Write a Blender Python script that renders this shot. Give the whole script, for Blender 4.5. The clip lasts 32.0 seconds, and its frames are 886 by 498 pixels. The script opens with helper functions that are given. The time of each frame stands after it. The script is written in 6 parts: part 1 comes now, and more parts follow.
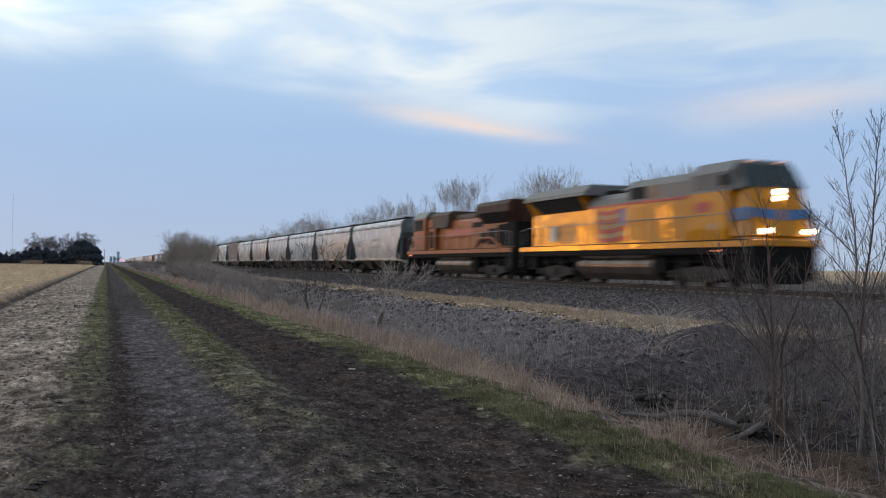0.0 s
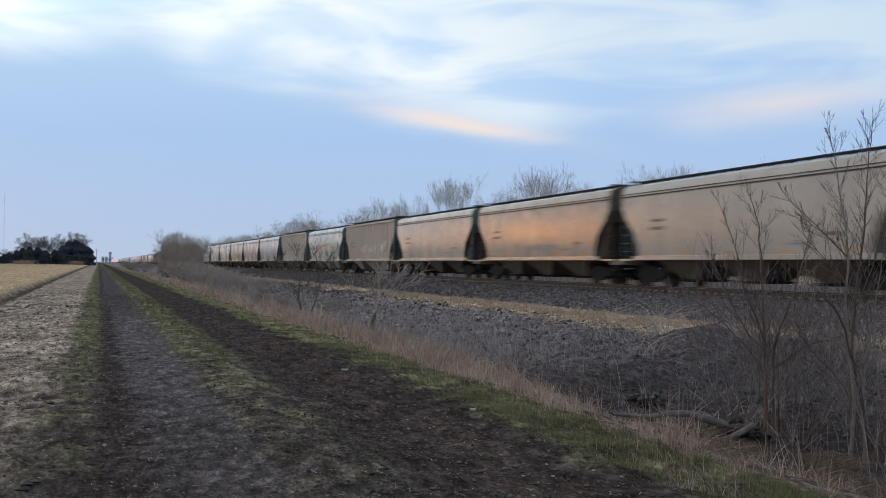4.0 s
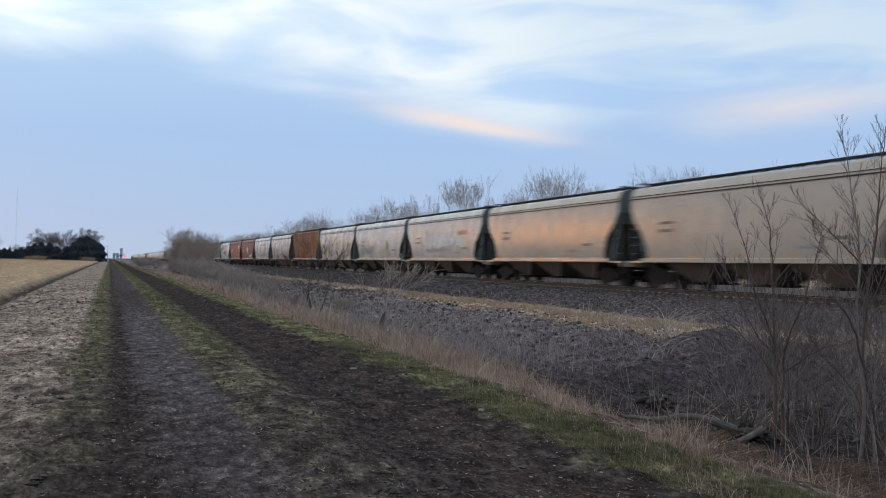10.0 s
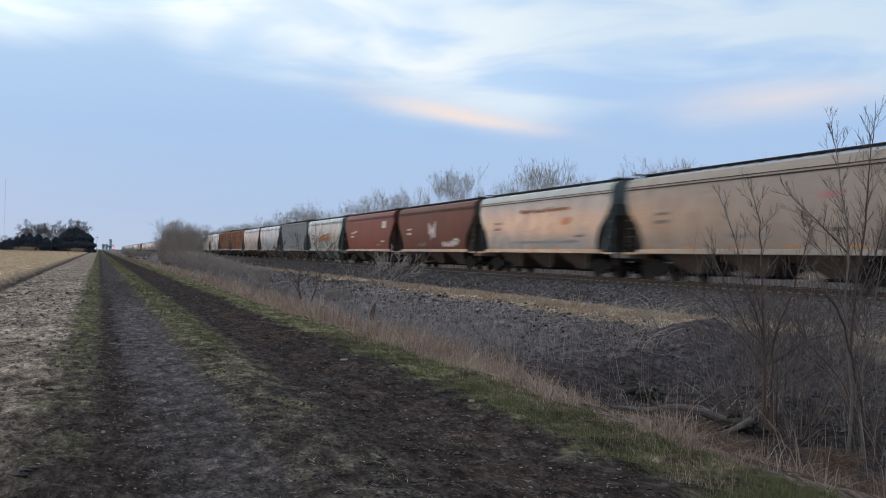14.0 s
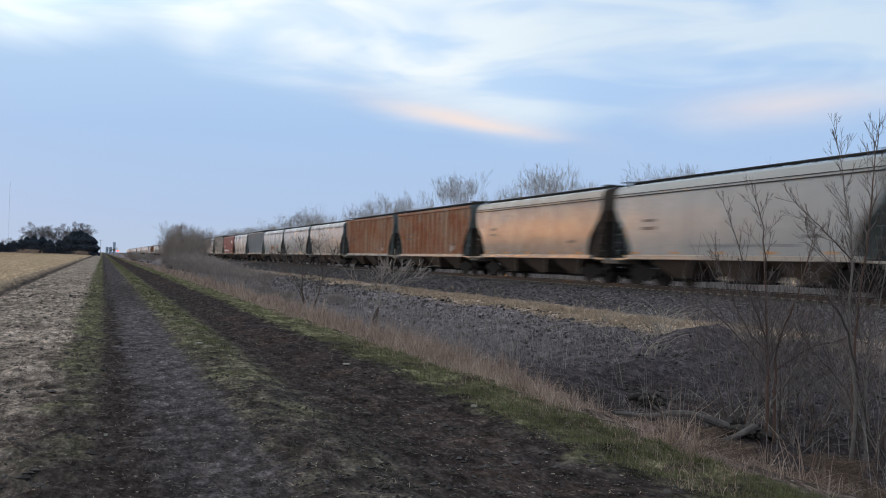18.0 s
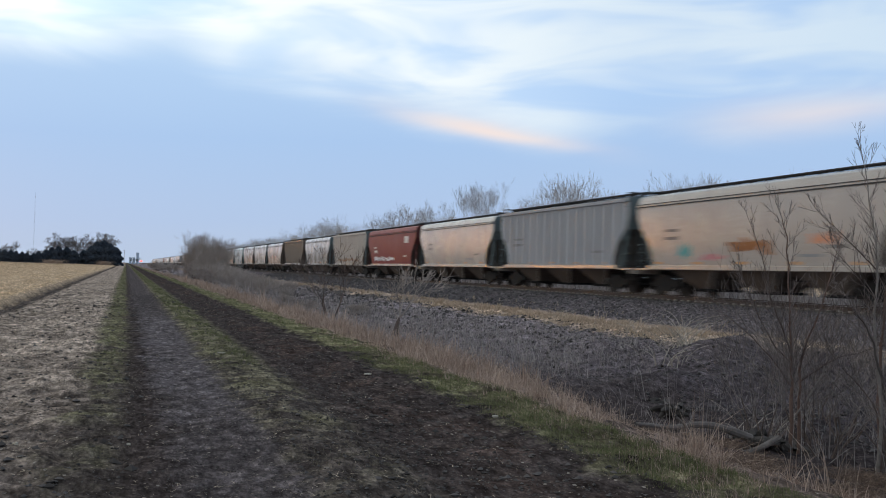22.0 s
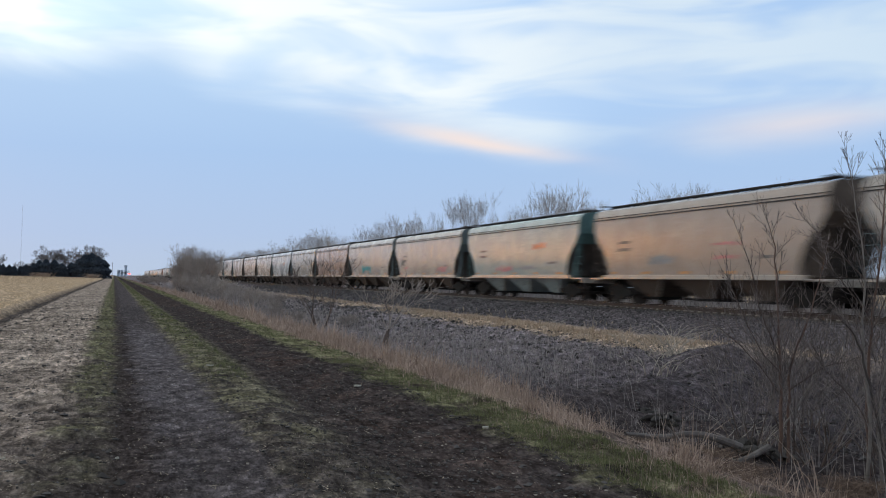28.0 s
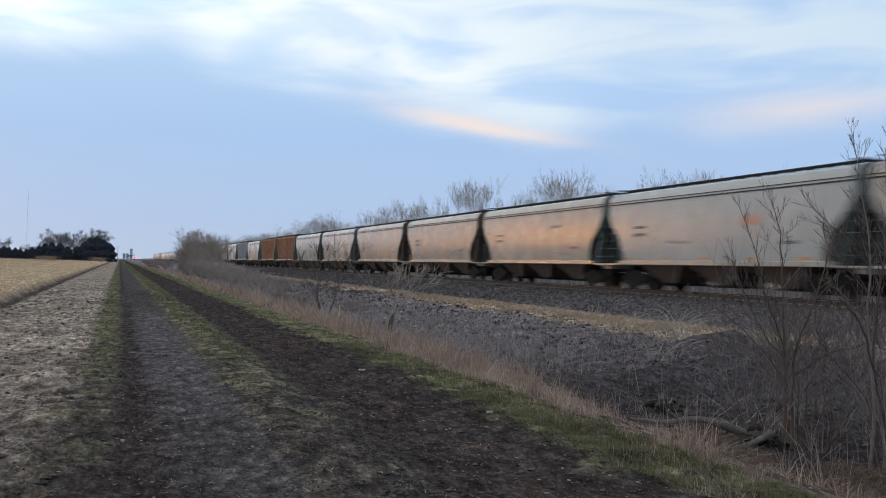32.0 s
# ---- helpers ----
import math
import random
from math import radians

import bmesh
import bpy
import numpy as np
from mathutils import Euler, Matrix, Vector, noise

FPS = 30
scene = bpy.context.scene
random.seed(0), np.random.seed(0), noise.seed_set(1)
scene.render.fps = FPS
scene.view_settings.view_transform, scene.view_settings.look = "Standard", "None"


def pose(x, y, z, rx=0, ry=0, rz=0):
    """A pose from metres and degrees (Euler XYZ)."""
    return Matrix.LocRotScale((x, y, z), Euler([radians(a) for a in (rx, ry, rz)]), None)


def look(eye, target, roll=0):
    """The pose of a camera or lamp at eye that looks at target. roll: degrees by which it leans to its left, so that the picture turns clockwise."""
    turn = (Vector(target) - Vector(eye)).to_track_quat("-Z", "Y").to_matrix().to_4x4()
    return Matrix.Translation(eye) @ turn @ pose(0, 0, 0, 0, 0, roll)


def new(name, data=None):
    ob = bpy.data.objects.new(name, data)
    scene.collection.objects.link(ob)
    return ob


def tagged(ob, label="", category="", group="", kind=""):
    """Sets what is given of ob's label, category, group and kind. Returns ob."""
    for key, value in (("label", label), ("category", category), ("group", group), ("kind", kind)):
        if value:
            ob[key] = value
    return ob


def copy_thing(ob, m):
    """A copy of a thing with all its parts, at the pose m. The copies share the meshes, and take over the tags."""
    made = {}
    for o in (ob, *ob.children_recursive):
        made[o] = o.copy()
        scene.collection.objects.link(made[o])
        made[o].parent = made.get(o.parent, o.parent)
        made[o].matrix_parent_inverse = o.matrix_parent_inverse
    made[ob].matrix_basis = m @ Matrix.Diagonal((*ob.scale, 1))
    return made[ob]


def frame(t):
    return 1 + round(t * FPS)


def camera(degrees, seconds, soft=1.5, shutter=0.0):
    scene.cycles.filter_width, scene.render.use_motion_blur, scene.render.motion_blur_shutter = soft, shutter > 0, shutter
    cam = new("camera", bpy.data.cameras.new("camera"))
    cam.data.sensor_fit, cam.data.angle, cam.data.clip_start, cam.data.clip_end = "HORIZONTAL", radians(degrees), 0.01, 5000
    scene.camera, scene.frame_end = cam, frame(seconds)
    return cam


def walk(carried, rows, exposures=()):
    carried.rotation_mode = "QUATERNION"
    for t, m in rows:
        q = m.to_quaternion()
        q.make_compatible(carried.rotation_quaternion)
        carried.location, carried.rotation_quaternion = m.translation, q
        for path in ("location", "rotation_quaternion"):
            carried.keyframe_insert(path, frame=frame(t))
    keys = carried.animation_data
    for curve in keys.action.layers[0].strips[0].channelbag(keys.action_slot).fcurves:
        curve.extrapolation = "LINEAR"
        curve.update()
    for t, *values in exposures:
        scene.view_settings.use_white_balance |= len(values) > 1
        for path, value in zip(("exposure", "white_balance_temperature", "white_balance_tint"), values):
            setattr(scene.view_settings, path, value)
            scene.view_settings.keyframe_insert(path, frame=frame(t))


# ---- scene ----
# The camera stands by a farm lane, hand-held; +y runs along the railway, x across it.
EYE_Z = 1.6
LENS = 49.5
cam = camera(LENS, 32.0, soft=1.0, shutter=0.9)
SWAY = [  # seconds, yaw, pitch, roll
    (0, -19.094, 1.000, -0.743),
    (0.5, -18.949, 0.668, -0.649),
    (1, -19.064, 0.765, -0.667),
    (1.5, -19.122, 0.666, -0.670),
    (2, -19.182, 0.401, -0.473),
    (2.5, -19.334, 0.776, -0.697),
    (3, -19.239, 0.958, -0.616),
    (3.5, -19.520, 1.057, -0.794),
    (5.5, -19.352, 0.523, -0.833),
    (6, -19.035, 0.282, -0.885),
    (6.5, -19.188, 0.543, -0.948),
    (7, -19.203, 0.678, -1.192),
    (7.5, -19.002, 0.334, -1.119),
    (8, -18.763, 0.367, -1.242),
    (8.5, -18.805, 0.315, -1.109),
    (9, -18.728, 0.824, -1.229),
    (9.5, -18.865, 1.271, -1.391),
    (10, -18.933, 1.026, -1.427),
    (10.5, -18.868, 0.918, -1.444),
    (11, -19.048, 0.940, -1.404),
    (11.5, -19.083, 0.885, -1.402),
    (12, -19.237, 1.188, -1.688),
    (12.5, -19.355, 1.289, -1.711),
    (13, -19.508, 1.272, -1.601),
    (13.5, -19.381, 0.934, -1.714),
    (14, -19.505, 0.515, -1.463),
    (14.5, -19.522, 0.401, -1.598),
    (16.5, -19.376, 0.620, -1.451),
    (17, -19.097, 0.810, -1.413),
    (17.5, -19.081, 0.814, -1.620),
    (18, -19.310, 0.792, -1.746),
    (18.5, -19.067, 1.049, -1.941),
    (19, -19.036, 1.054, -1.973),
    (19.5, -18.651, 0.877, -1.894),
    (20, -18.632, 0.317, -1.811),
    (20.5, -18.540, 0.313, -1.889),
    (21, -18.186, 0.819, -1.665),
    (21.5, -18.300, 1.043, -1.722),
    (22, -18.055, 1.363, -1.749),
    (22.5, -17.988, 1.203, -1.743),
    (23, -17.988, 1.281, -1.814),
    (23.5, -18.016, 1.250, -1.744),
    (24, -18.184, 1.202, -1.572),
    (24.5, -18.003, 0.888, -1.408),
    (26.5, -18.457, 1.759, -1.244),
    (27, -18.860, 2.317, -1.293),
    (27.5, -18.453, 2.238, -1.297),
    (28, -18.687, 2.031, -1.421),
    (28.5, -18.390, 1.599, -1.468),
    (29, -18.319, 1.666, -1.526),
    (29.5, -18.244, 1.570, -1.438),
    (30, -18.479, 1.181, -1.261),
    (30.5, -18.383, 1.365, -1.443),
    (31, -18.324, 1.425, -1.615),
    (31.5, -18.338, 1.073, -1.564),
    (32, -18.400, 1.114, -1.676),
]
walk(cam, [(t, pose(0, 0, EYE_Z, 90 + p, r, a)) for t, a, p, r in SWAY],
     [(0.0, -0.09), (1.0, -0.06), (3.0, 0.0), (12.0, 0.0), (24.0, 0.02), (32.0, 0.02)])


# ---- world and light: overcast dusk, the sun just gone down ahead on the field side ----
SUN_AZ = radians(-27.0)     # from +y towards +x
SUN_EL = radians(2.5)


def nodes_of(tree):
    """Small helpers to write a node tree in few lines."""
    n, l = tree.nodes, tree.links

    def node(kind, **settings):
        nd = n.new(kind)
        for key, value in settings.items():
            if key == "op":
                nd.operation = value
            elif key == "blend":
                nd.blend_type = value
            elif key == "inp":
                for k, v in value.items():
                    if hasattr(v, "is_output"):
                        l.new(v, nd.inputs[k])
                    else:
                        nd.inputs[k].default_value = v
        return nd

    def calc(op, a, b=0.0, c=0.0, clamp=False):
        nd = n.new("ShaderNodeMath")
        nd.operation, nd.use_clamp = op, clamp
        for k, v in enumerate((a, b, c)):
            if hasattr(v, "is_output"):
                l.new(v, nd.inputs[k])
            else:
                nd.inputs[k].default_value = v
        return nd.outputs[0]

    def mix(fac, a, b, blend="MIX"):
        nd = n.new("ShaderNodeMix")
        nd.data_type, nd.blend_type = "RGBA", blend
        for k, v in ((0, fac), (6, a), (7, b)):
            if hasattr(v, "is_output"):
                l.new(v, nd.inputs[k])
            else:
                nd.inputs[k].default_value = v if k == 0 else (*v[:3], 1.0)
        return nd.outputs[2]

    def ramp(fac, stops, smooth=False):
        nd = n.new("ShaderNodeValToRGB")
        nd.color_ramp.interpolation = "EASE" if smooth else "LINEAR"
        el = nd.color_ramp.elements
        while len(el) < len(stops):
            el.new(1.0)
        for e, (p, c) in zip(el, stops):
            e.position = p
            e.color = (c, c, c, 1) if isinstance(c, (int, float)) else (*c[:3], 1)
        l.new(fac, nd.inputs[0])
        return nd.outputs[0]

    def tex(vec, scale, detail=4.0, rough=0.6, warp=0.0):
        nd = n.new("ShaderNodeTexNoise")
        if vec is not None:
            l.new(vec, nd.inputs["Vector"])
        nd.inputs["Scale"].default_value = scale
        nd.inputs["Detail"].default_value = detail
        nd.inputs["Roughness"].default_value = rough
        nd.inputs["Distortion"].default_value = warp
        return nd.outputs[0]

    def scaled(vec, sx, sy, sz):
        nd = n.new("ShaderNodeMapping")
        l.new(vec, nd.inputs["Vector"])
        nd.inputs["Scale"].default_value = (sx, sy, sz)
        return nd.outputs[0]

    return node, calc, mix, ramp, tex, scaled


def build_world():
    w = bpy.data.worlds.new("dusk_sky")
    scene.world = w
    w.use_nodes = True
    t = w.node_tree
    t.nodes.clear()
    node, calc, mix, ramp, tex, scaled = nodes_of(t)
    coord = t.nodes.new("ShaderNodeTexCoord").outputs["Generated"]
    sep = t.nodes.new("ShaderNodeSeparateXYZ")
    t.links.new(coord, sep.inputs[0])
    x, y, z = sep.outputs
    az = calc("MULTIPLY", calc("ARCTAN2", x, y), 57.2958)      # degrees, 0 along the track
    low = calc("MULTIPLY", calc("ARCSINE", z), 57.2958)
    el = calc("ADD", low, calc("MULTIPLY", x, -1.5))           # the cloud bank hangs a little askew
    # cloud sheets are seen flat on, so their streaks lie along the horizon
    comb = t.nodes.new("ShaderNodeCombineXYZ")
    t.links.new(calc("MULTIPLY", az, 0.035), comb.inputs[0])
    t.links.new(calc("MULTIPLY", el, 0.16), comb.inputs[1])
    flow = comb.outputs[0]
    n1 = tex(flow, 1.7, 4.0, 0.55, 0.6)
    n2 = tex(flow, 2.3, 3.5, 0.5, 0.7)
    clear = ramp(calc("DIVIDE", el, 30.0, clamp=True),
                 [(0.0, (0.47, 0.575, 0.74)), (0.08, (0.425, 0.56, 0.79)), (0.24, (0.39, 0.565, 0.84)),
                  (0.5, (0.49, 0.685, 0.93)), (1.0, (0.42, 0.58, 0.86))])
    cloud = mix(ramp(n2, [(0.3, 0.0), (0.62, 1.0)], True), (0.56, 0.74, 0.98), (0.90, 0.97, 1.0))
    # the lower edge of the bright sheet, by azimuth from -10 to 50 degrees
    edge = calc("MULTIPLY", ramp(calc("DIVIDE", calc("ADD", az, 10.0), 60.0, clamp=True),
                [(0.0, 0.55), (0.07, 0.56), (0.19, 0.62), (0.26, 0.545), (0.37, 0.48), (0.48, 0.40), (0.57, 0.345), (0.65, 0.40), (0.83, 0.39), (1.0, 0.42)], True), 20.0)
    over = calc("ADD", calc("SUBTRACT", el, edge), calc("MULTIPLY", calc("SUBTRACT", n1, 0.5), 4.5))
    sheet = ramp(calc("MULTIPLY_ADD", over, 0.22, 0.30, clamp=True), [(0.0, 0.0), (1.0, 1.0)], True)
    cloud = mix(1.0, cloud, ramp(calc("DIVIDE", calc("ADD", az, 10.0), 60.0, clamp=True), [(0.0, (1.36, 1.32, 1.2)), (0.4, (1.04, 1.03, 1.01)), (0.7, (0.75, 0.82, 0.91)), (1.0, (0.66, 0.76, 0.88))], True), "MULTIPLY")
    sky = mix(calc("MULTIPLY", sheet, 0.95), clear, cloud)
    # rose-tinted streaks under the sheet
    def streak(a0, e0, slope, wa, we):
        da = calc("SUBTRACT", az, a0)
        de = calc("ADD", calc("SUBTRACT", el, e0), calc("MULTIPLY", da, slope))
        de = calc("ADD", de, calc("MULTIPLY", calc("SUBTRACT", n2, 0.5), 1.6))
        q = calc("ADD", calc("POWER", calc("ABSOLUTE", calc("DIVIDE", da, wa)), 2.0), calc("POWER", calc("ABSOLUTE", calc("DIVIDE", de, we)), 2.0))
        return calc("POWER", 2.718, calc("MULTIPLY", q, -1.0))
    rose = calc("ADD", streak(20.5, 8.1, 0.20, 5.0, 0.55), calc("MULTIPLY", streak(39.0, 8.4, -0.05, 5.5, 0.9), 0.6), clamp=True)
    sky = mix(calc("MULTIPLY", rose, 0.85), sky, (0.93, 0.78, 0.72))
    # after-glow round the place where the sun went down
    d = calc("SUBTRACT", az, math.degrees(SUN_AZ))
    q = calc("ADD", calc("POWER", calc("ABSOLUTE", calc("DIVIDE", d, 2.1)), 2.0), calc("POWER", calc("ABSOLUTE", calc("DIVIDE", calc("SUBTRACT", low, 1.6), 0.9)), 2.0))
    glow = calc("POWER", 2.718, calc("MULTIPLY", q, -1.0))
    q2 = calc("ADD", calc("POWER", calc("ABSOLUTE", calc("DIVIDE", calc("ADD", d, 24.0), 18.0)), 2.0), calc("POWER", calc("ABSOLUTE", calc("DIVIDE", low, 8.0)), 2.0))
    wide = calc("POWER", 2.718, calc("MULTIPLY", q2, -1.0))
    # the dome grows dark overhead and away from the sunset
    dim = ramp(calc("DIVIDE", el, 90.0, clamp=True), [(0.0, 1.0), (0.18, 1.0), (0.42, 0.85), (1.0, 0.62)], True)
    away = ramp(calc("DIVIDE", calc("ABSOLUTE", calc("SUBTRACT", az, 5.0)), 180.0, clamp=True), [(0.0, 1.0), (0.25, 1.0), (0.75, 0.75), (1.0, 0.7)], True)
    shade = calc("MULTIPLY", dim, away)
    sky = mix(1.0, sky, shade, "MULTIPLY")
    sky = mix(calc("MULTIPLY", wide, 0.5), sky, (0.95, 0.86, 0.80))
    q3 = calc("ADD", calc("POWER", calc("ABSOLUTE", calc("DIVIDE", calc("ADD", d, 2.0), 8.0)), 2.0), calc("POWER", calc("ABSOLUTE", calc("DIVIDE", low, 5.5)), 2.0))
    sky = mix(calc("MULTIPLY", calc("POWER", 2.718, calc("MULTIPLY", q3, -1.0)), 0.8), sky, (1.25, 0.62, 0.16))
    sky = mix(glow, sky, (50.0, 17.0, 0.9))
    air = t.nodes.new("ShaderNodeTexSky")
    air.sky_type, air.sun_disc, air.sun_elevation, air.sun_rotation = "NISHITA", False, SUN_EL, SUN_AZ
    air.dust_density = 2.0
    total = mix(0.005, sky, air.outputs[0], "ADD")
    bg = t.nodes.new("ShaderNodeBackground")
    t.links.new(total, bg.inputs[0])
    bg.inputs[1].default_value = 1.0
    out = t.nodes.new("ShaderNodeOutputWorld")
    t.links.new(bg.outputs[0], out.inputs[0])


build_world()
sun = new("sun", bpy.data.lights.new("sun", "SUN"))
sun.data.energy, sun.data.angle, sun.data.color = 0.27, radians(50), (1.0, 0.90, 0.82)
sun.matrix_world = look((-300 * math.sin(-SUN_AZ), 300 * math.cos(SUN_AZ), 40), (0, 0, 0))
scene.view_settings.exposure = 0.0


# ---- materials ----
def material(name):
    m = bpy.data.materials.new(name)
    m.use_nodes = True
    t = m.node_tree
    bsdf = t.nodes["Principled BSDF"]
    return m, t, bsdf, nodes_of(t)


def link_in(t, bsdf, **sockets):
    names = {"color": "Base Color", "rough": "Roughness", "metal": "Metallic", "normal": "Normal", "coat": "Coat Weight", "spec": "Specular IOR Level"}
    for key, v in sockets.items():
        s = bsdf.inputs[names[key]]
        if hasattr(v, "is_output"):
            t.links.new(v, s)
        else:
            s.default_value = (*v, 1) if isinstance(v, tuple) else v


def bump(t, height, strength, distance):
    b = t.nodes.new("ShaderNodeBump")
    b.inputs["Strength"].default_value, b.inputs["Distance"].default_value = strength, distance
    t.links.new(height, b.inputs["Height"])
    return b.outputs[0]


def plain(name, color, rough=0.6, metal=0.0, var=0.25, scale=3.0, relief=0.0, spec=0.5):
    """A worn surface of one colour, with coarse and fine variation."""
    m, t, bsdf, (node, calc, mix, ramp, tex, scaled) = material(name)
    p = t.nodes.new("ShaderNodeTexCoord").outputs["Object"]
    big, fine = tex(p, scale, 3.0), tex(p, scale * 11, 4.0)
    k = calc("ADD", calc("MULTIPLY", big, 0.65), calc("MULTIPLY", fine, 0.35))
    dark, light = tuple(c * (1 - var) for c in color), tuple(min(1, c * (1 + var)) for c in color)
    link_in(t, bsdf, color=mix(ramp(k, [(0.32, 0.0), (0.68, 1.0)]), dark, light), metal=metal, spec=spec,
            rough=calc("MULTIPLY_ADD", fine, 0.25, rough - 0.12, clamp=True))
    if relief:
        link_in(t, bsdf, normal=bump(t, fine, 0.6, relief))
    return m


def glow(name, color, strength):
    m, t, bsdf, _ = material(name)
    bsdf.inputs["Base Color"].default_value = (*color, 1)
    bsdf.inputs["Emission Color"].default_value = (*color, 1)
    bsdf.inputs["Emission Strength"].default_value = strength
    return m


def car_paint(name, color, rust=0.1, streak=0.35, rough=0.24, rust_color=(0.20, 0.075, 0.03), spec=0.35, dents=0.0):
    """Weathered car paint: soft blotches, rain streaks down the side, rust that breaks through."""
    m, t, bsdf, (node, calc, mix, ramp, tex, scaled) = material(name)
    p = t.nodes.new("ShaderNodeTexCoord").outputs["Object"]
    rnd = t.nodes.new("ShaderNodeObjectInfo").outputs["Random"]
    shift = t.nodes.new("ShaderNodeVectorMath")
    t.links.new(p, shift.inputs[0])
    comb = t.nodes.new("ShaderNodeCombineXYZ")
    t.links.new(calc("MULTIPLY", rnd, 71.0), comb.inputs[0])
    t.links.new(calc("MULTIPLY", rnd, 37.0), comb.inputs[1])
    t.links.new(comb.outputs[0], shift.inputs[1])
    v = shift.outputs[0]
    cloud = tex(v, 0.35, 3.0, 0.55)
    rain = tex(scaled(v, 1.0, 2.6, 0.10), 1.6, 5.0, 0.65)
    fine = tex(v, 9.0, 4.0, 0.6)
    dirt = tuple(c * 0.45 for c in color)
    c1 = mix(ramp(cloud, [(0.3, 0.0), (0.7, 0.6)]), color, tuple(c * 0.8 for c in color))
    c2 = mix(calc("MULTIPLY", ramp(rain, [(0.42, 0.0), (0.75, 1.0)]), streak), c1, dirt)
    tone = mix(calc("MULTIPLY", rnd, 0.14), c2, (0.30, 0.235, 0.19))
    blotch = tex(v, 0.55, 4.0, 0.65, 0.5)
    breaks = calc("ADD", calc("MULTIPLY", calc("ADD", calc("MULTIPLY", rain, 0.7), calc("MULTIPLY", blotch, 1.3)), 0.37), calc("MULTIPLY", fine, 0.28))
    lo = 0.70 - 0.36 * rust
    c3 = mix(ramp(breaks, [(lo, 0.0), (lo + 0.13, 1.0)]), tone, mix(fine, rust_color, tuple(c * 1.7 for c in rust_color)))
    link_in(t, bsdf, color=c3, rough=calc("MULTIPLY_ADD", breaks, 0.35, rough - 0.15, clamp=True), spec=spec,
            normal=bump(t, calc("ADD", cloud, calc("MULTIPLY", tex(v, 1.3, 2.0, 0.5), dents)), 0.25 + dents * 0.6, 0.05))
    return m


def ground_material():
    """Lane, verge, ditch, bank, ballast and fields, by their distance from the lane."""
    m, t, bsdf, (node, calc, mix, ramp, tex, scaled) = material("earth_and_grass")
    geo = t.nodes.new("ShaderNodeNewGeometry").outputs["Position"]
    sep = t.nodes.new("ShaderNodeSeparateXYZ")
    t.links.new(geo, sep.inputs[0])
    x, y, _ = sep.outputs
    skew = calc("MULTIPLY", calc("MAXIMUM", y, 0.0), 0.0037)
    lanepart = calc("SUBTRACT", 1.0, calc("DIVIDE", calc("SUBTRACT", x, 4.0), 10.0, clamp=True), clamp=True)
    u = calc("ADD", x, calc("MULTIPLY", skew, lanepart))
    coarse, mid, fine = tex(geo, 0.45, 4.0, 0.6), tex(geo, 2.6, 5.0, 0.65), tex(geo, 15.0, 7.0, 0.8)
    along = tex(scaled(geo, 1.0, 0.12, 1.0), 1.3, 4.0, 0.6)
    warp = calc("ADD", calc("MULTIPLY", calc("SUBTRACT", coarse, 0.5), 0.55), calc("MULTIPLY", calc("SUBTRACT", mid, 0.5), 0.6))
    wu = calc("ADD", u, warp)
    f = calc("DIVIDE", calc("ADD", wu, 8.0), 40.0, clamp=True)

    def at(v):
        return (v + 8.0) / 40.0
    FIELD, FURROW, MOWN = (0.29, 0.218, 0.145), (0.05, 0.042, 0.037), (0.24, 0.197, 0.158)
    GREEN, SOIL, GRAVEL = (0.072, 0.068, 0.040), (0.031, 0.026, 0.0245), (0.080, 0.072, 0.073)
    STRAW, DITCH, BANK, BENCH, STONE = (0.100, 0.076, 0.063), (0.034, 0.029, 0.029), (0.038, 0.033, 0.036), (0.27, 0.212, 0.16), (0.075, 0.067, 0.071)
    stops1 = [(-8, FIELD), (-4.3, FIELD), (-4.0, FURROW), (-3.55, FURROW), (-3.2, MOWN), (-0.6, MOWN), (-0.4, (0.085, 0.074, 0.060)), (0.0, (0.060, 0.052, 0.044)), (0.14, SOIL),
              (0.34, SOIL), (0.46, GRAVEL), (1.2, GRAVEL), (1.38, (0.05, 0.043, 0.038)), (2.1, (0.05, 0.043, 0.038)), (2.3, SOIL), (3.65, SOIL), (4.6, (0.06, 0.05, 0.035)), (4.9, STRAW)]
    stops2 = [(4.9, STRAW), (6.6, STRAW), (7.4, DITCH), (11.0, DITCH), (12.0, BANK), (15.3, BANK), (15.7, BENCH), (18.1, BENCH), (18.5, STONE), (28.3, STONE), (29.0, DITCH), (31.5, DITCH)]
    c = mix(calc("GREATER_THAN", wu, 4.9), ramp(f, [(at(a), k) for a, k in stops1]), ramp(f, [(at(a), k) for a, k in stops2]))
    c = mix(calc("GREATER_THAN", wu, 42.0), c, FIELD)
    # grass takes hold beside the ruts, more so farther down the lane where fewer wheels pass
    lush = ramp(calc("DIVIDE", y, 60.0, clamp=True), [(0.08, 0.0), (0.22, 0.05), (0.36, 0.13), (0.7, 0.26)])
    tuft = ramp(calc("ADD", calc("ADD", calc("MULTIPLY", mid, 0.55), calc("MULTIPLY", coarse, 0.45)), lush), [(0.50, 0.0), (0.62, 1.0)])
    band = ramp(f, [(at(-0.62), 0.0), (at(-0.4), 0.9), (at(0.0), 0.9), (at(0.15), 0.0), (at(1.3), 0.0), (at(1.5), 1.0), (at(2.05), 1.0), (at(2.3), 0.0), (at(3.6), 0.0), (at(3.9), 1.0), (at(4.6), 1.0), (at(4.95), 0.0)])
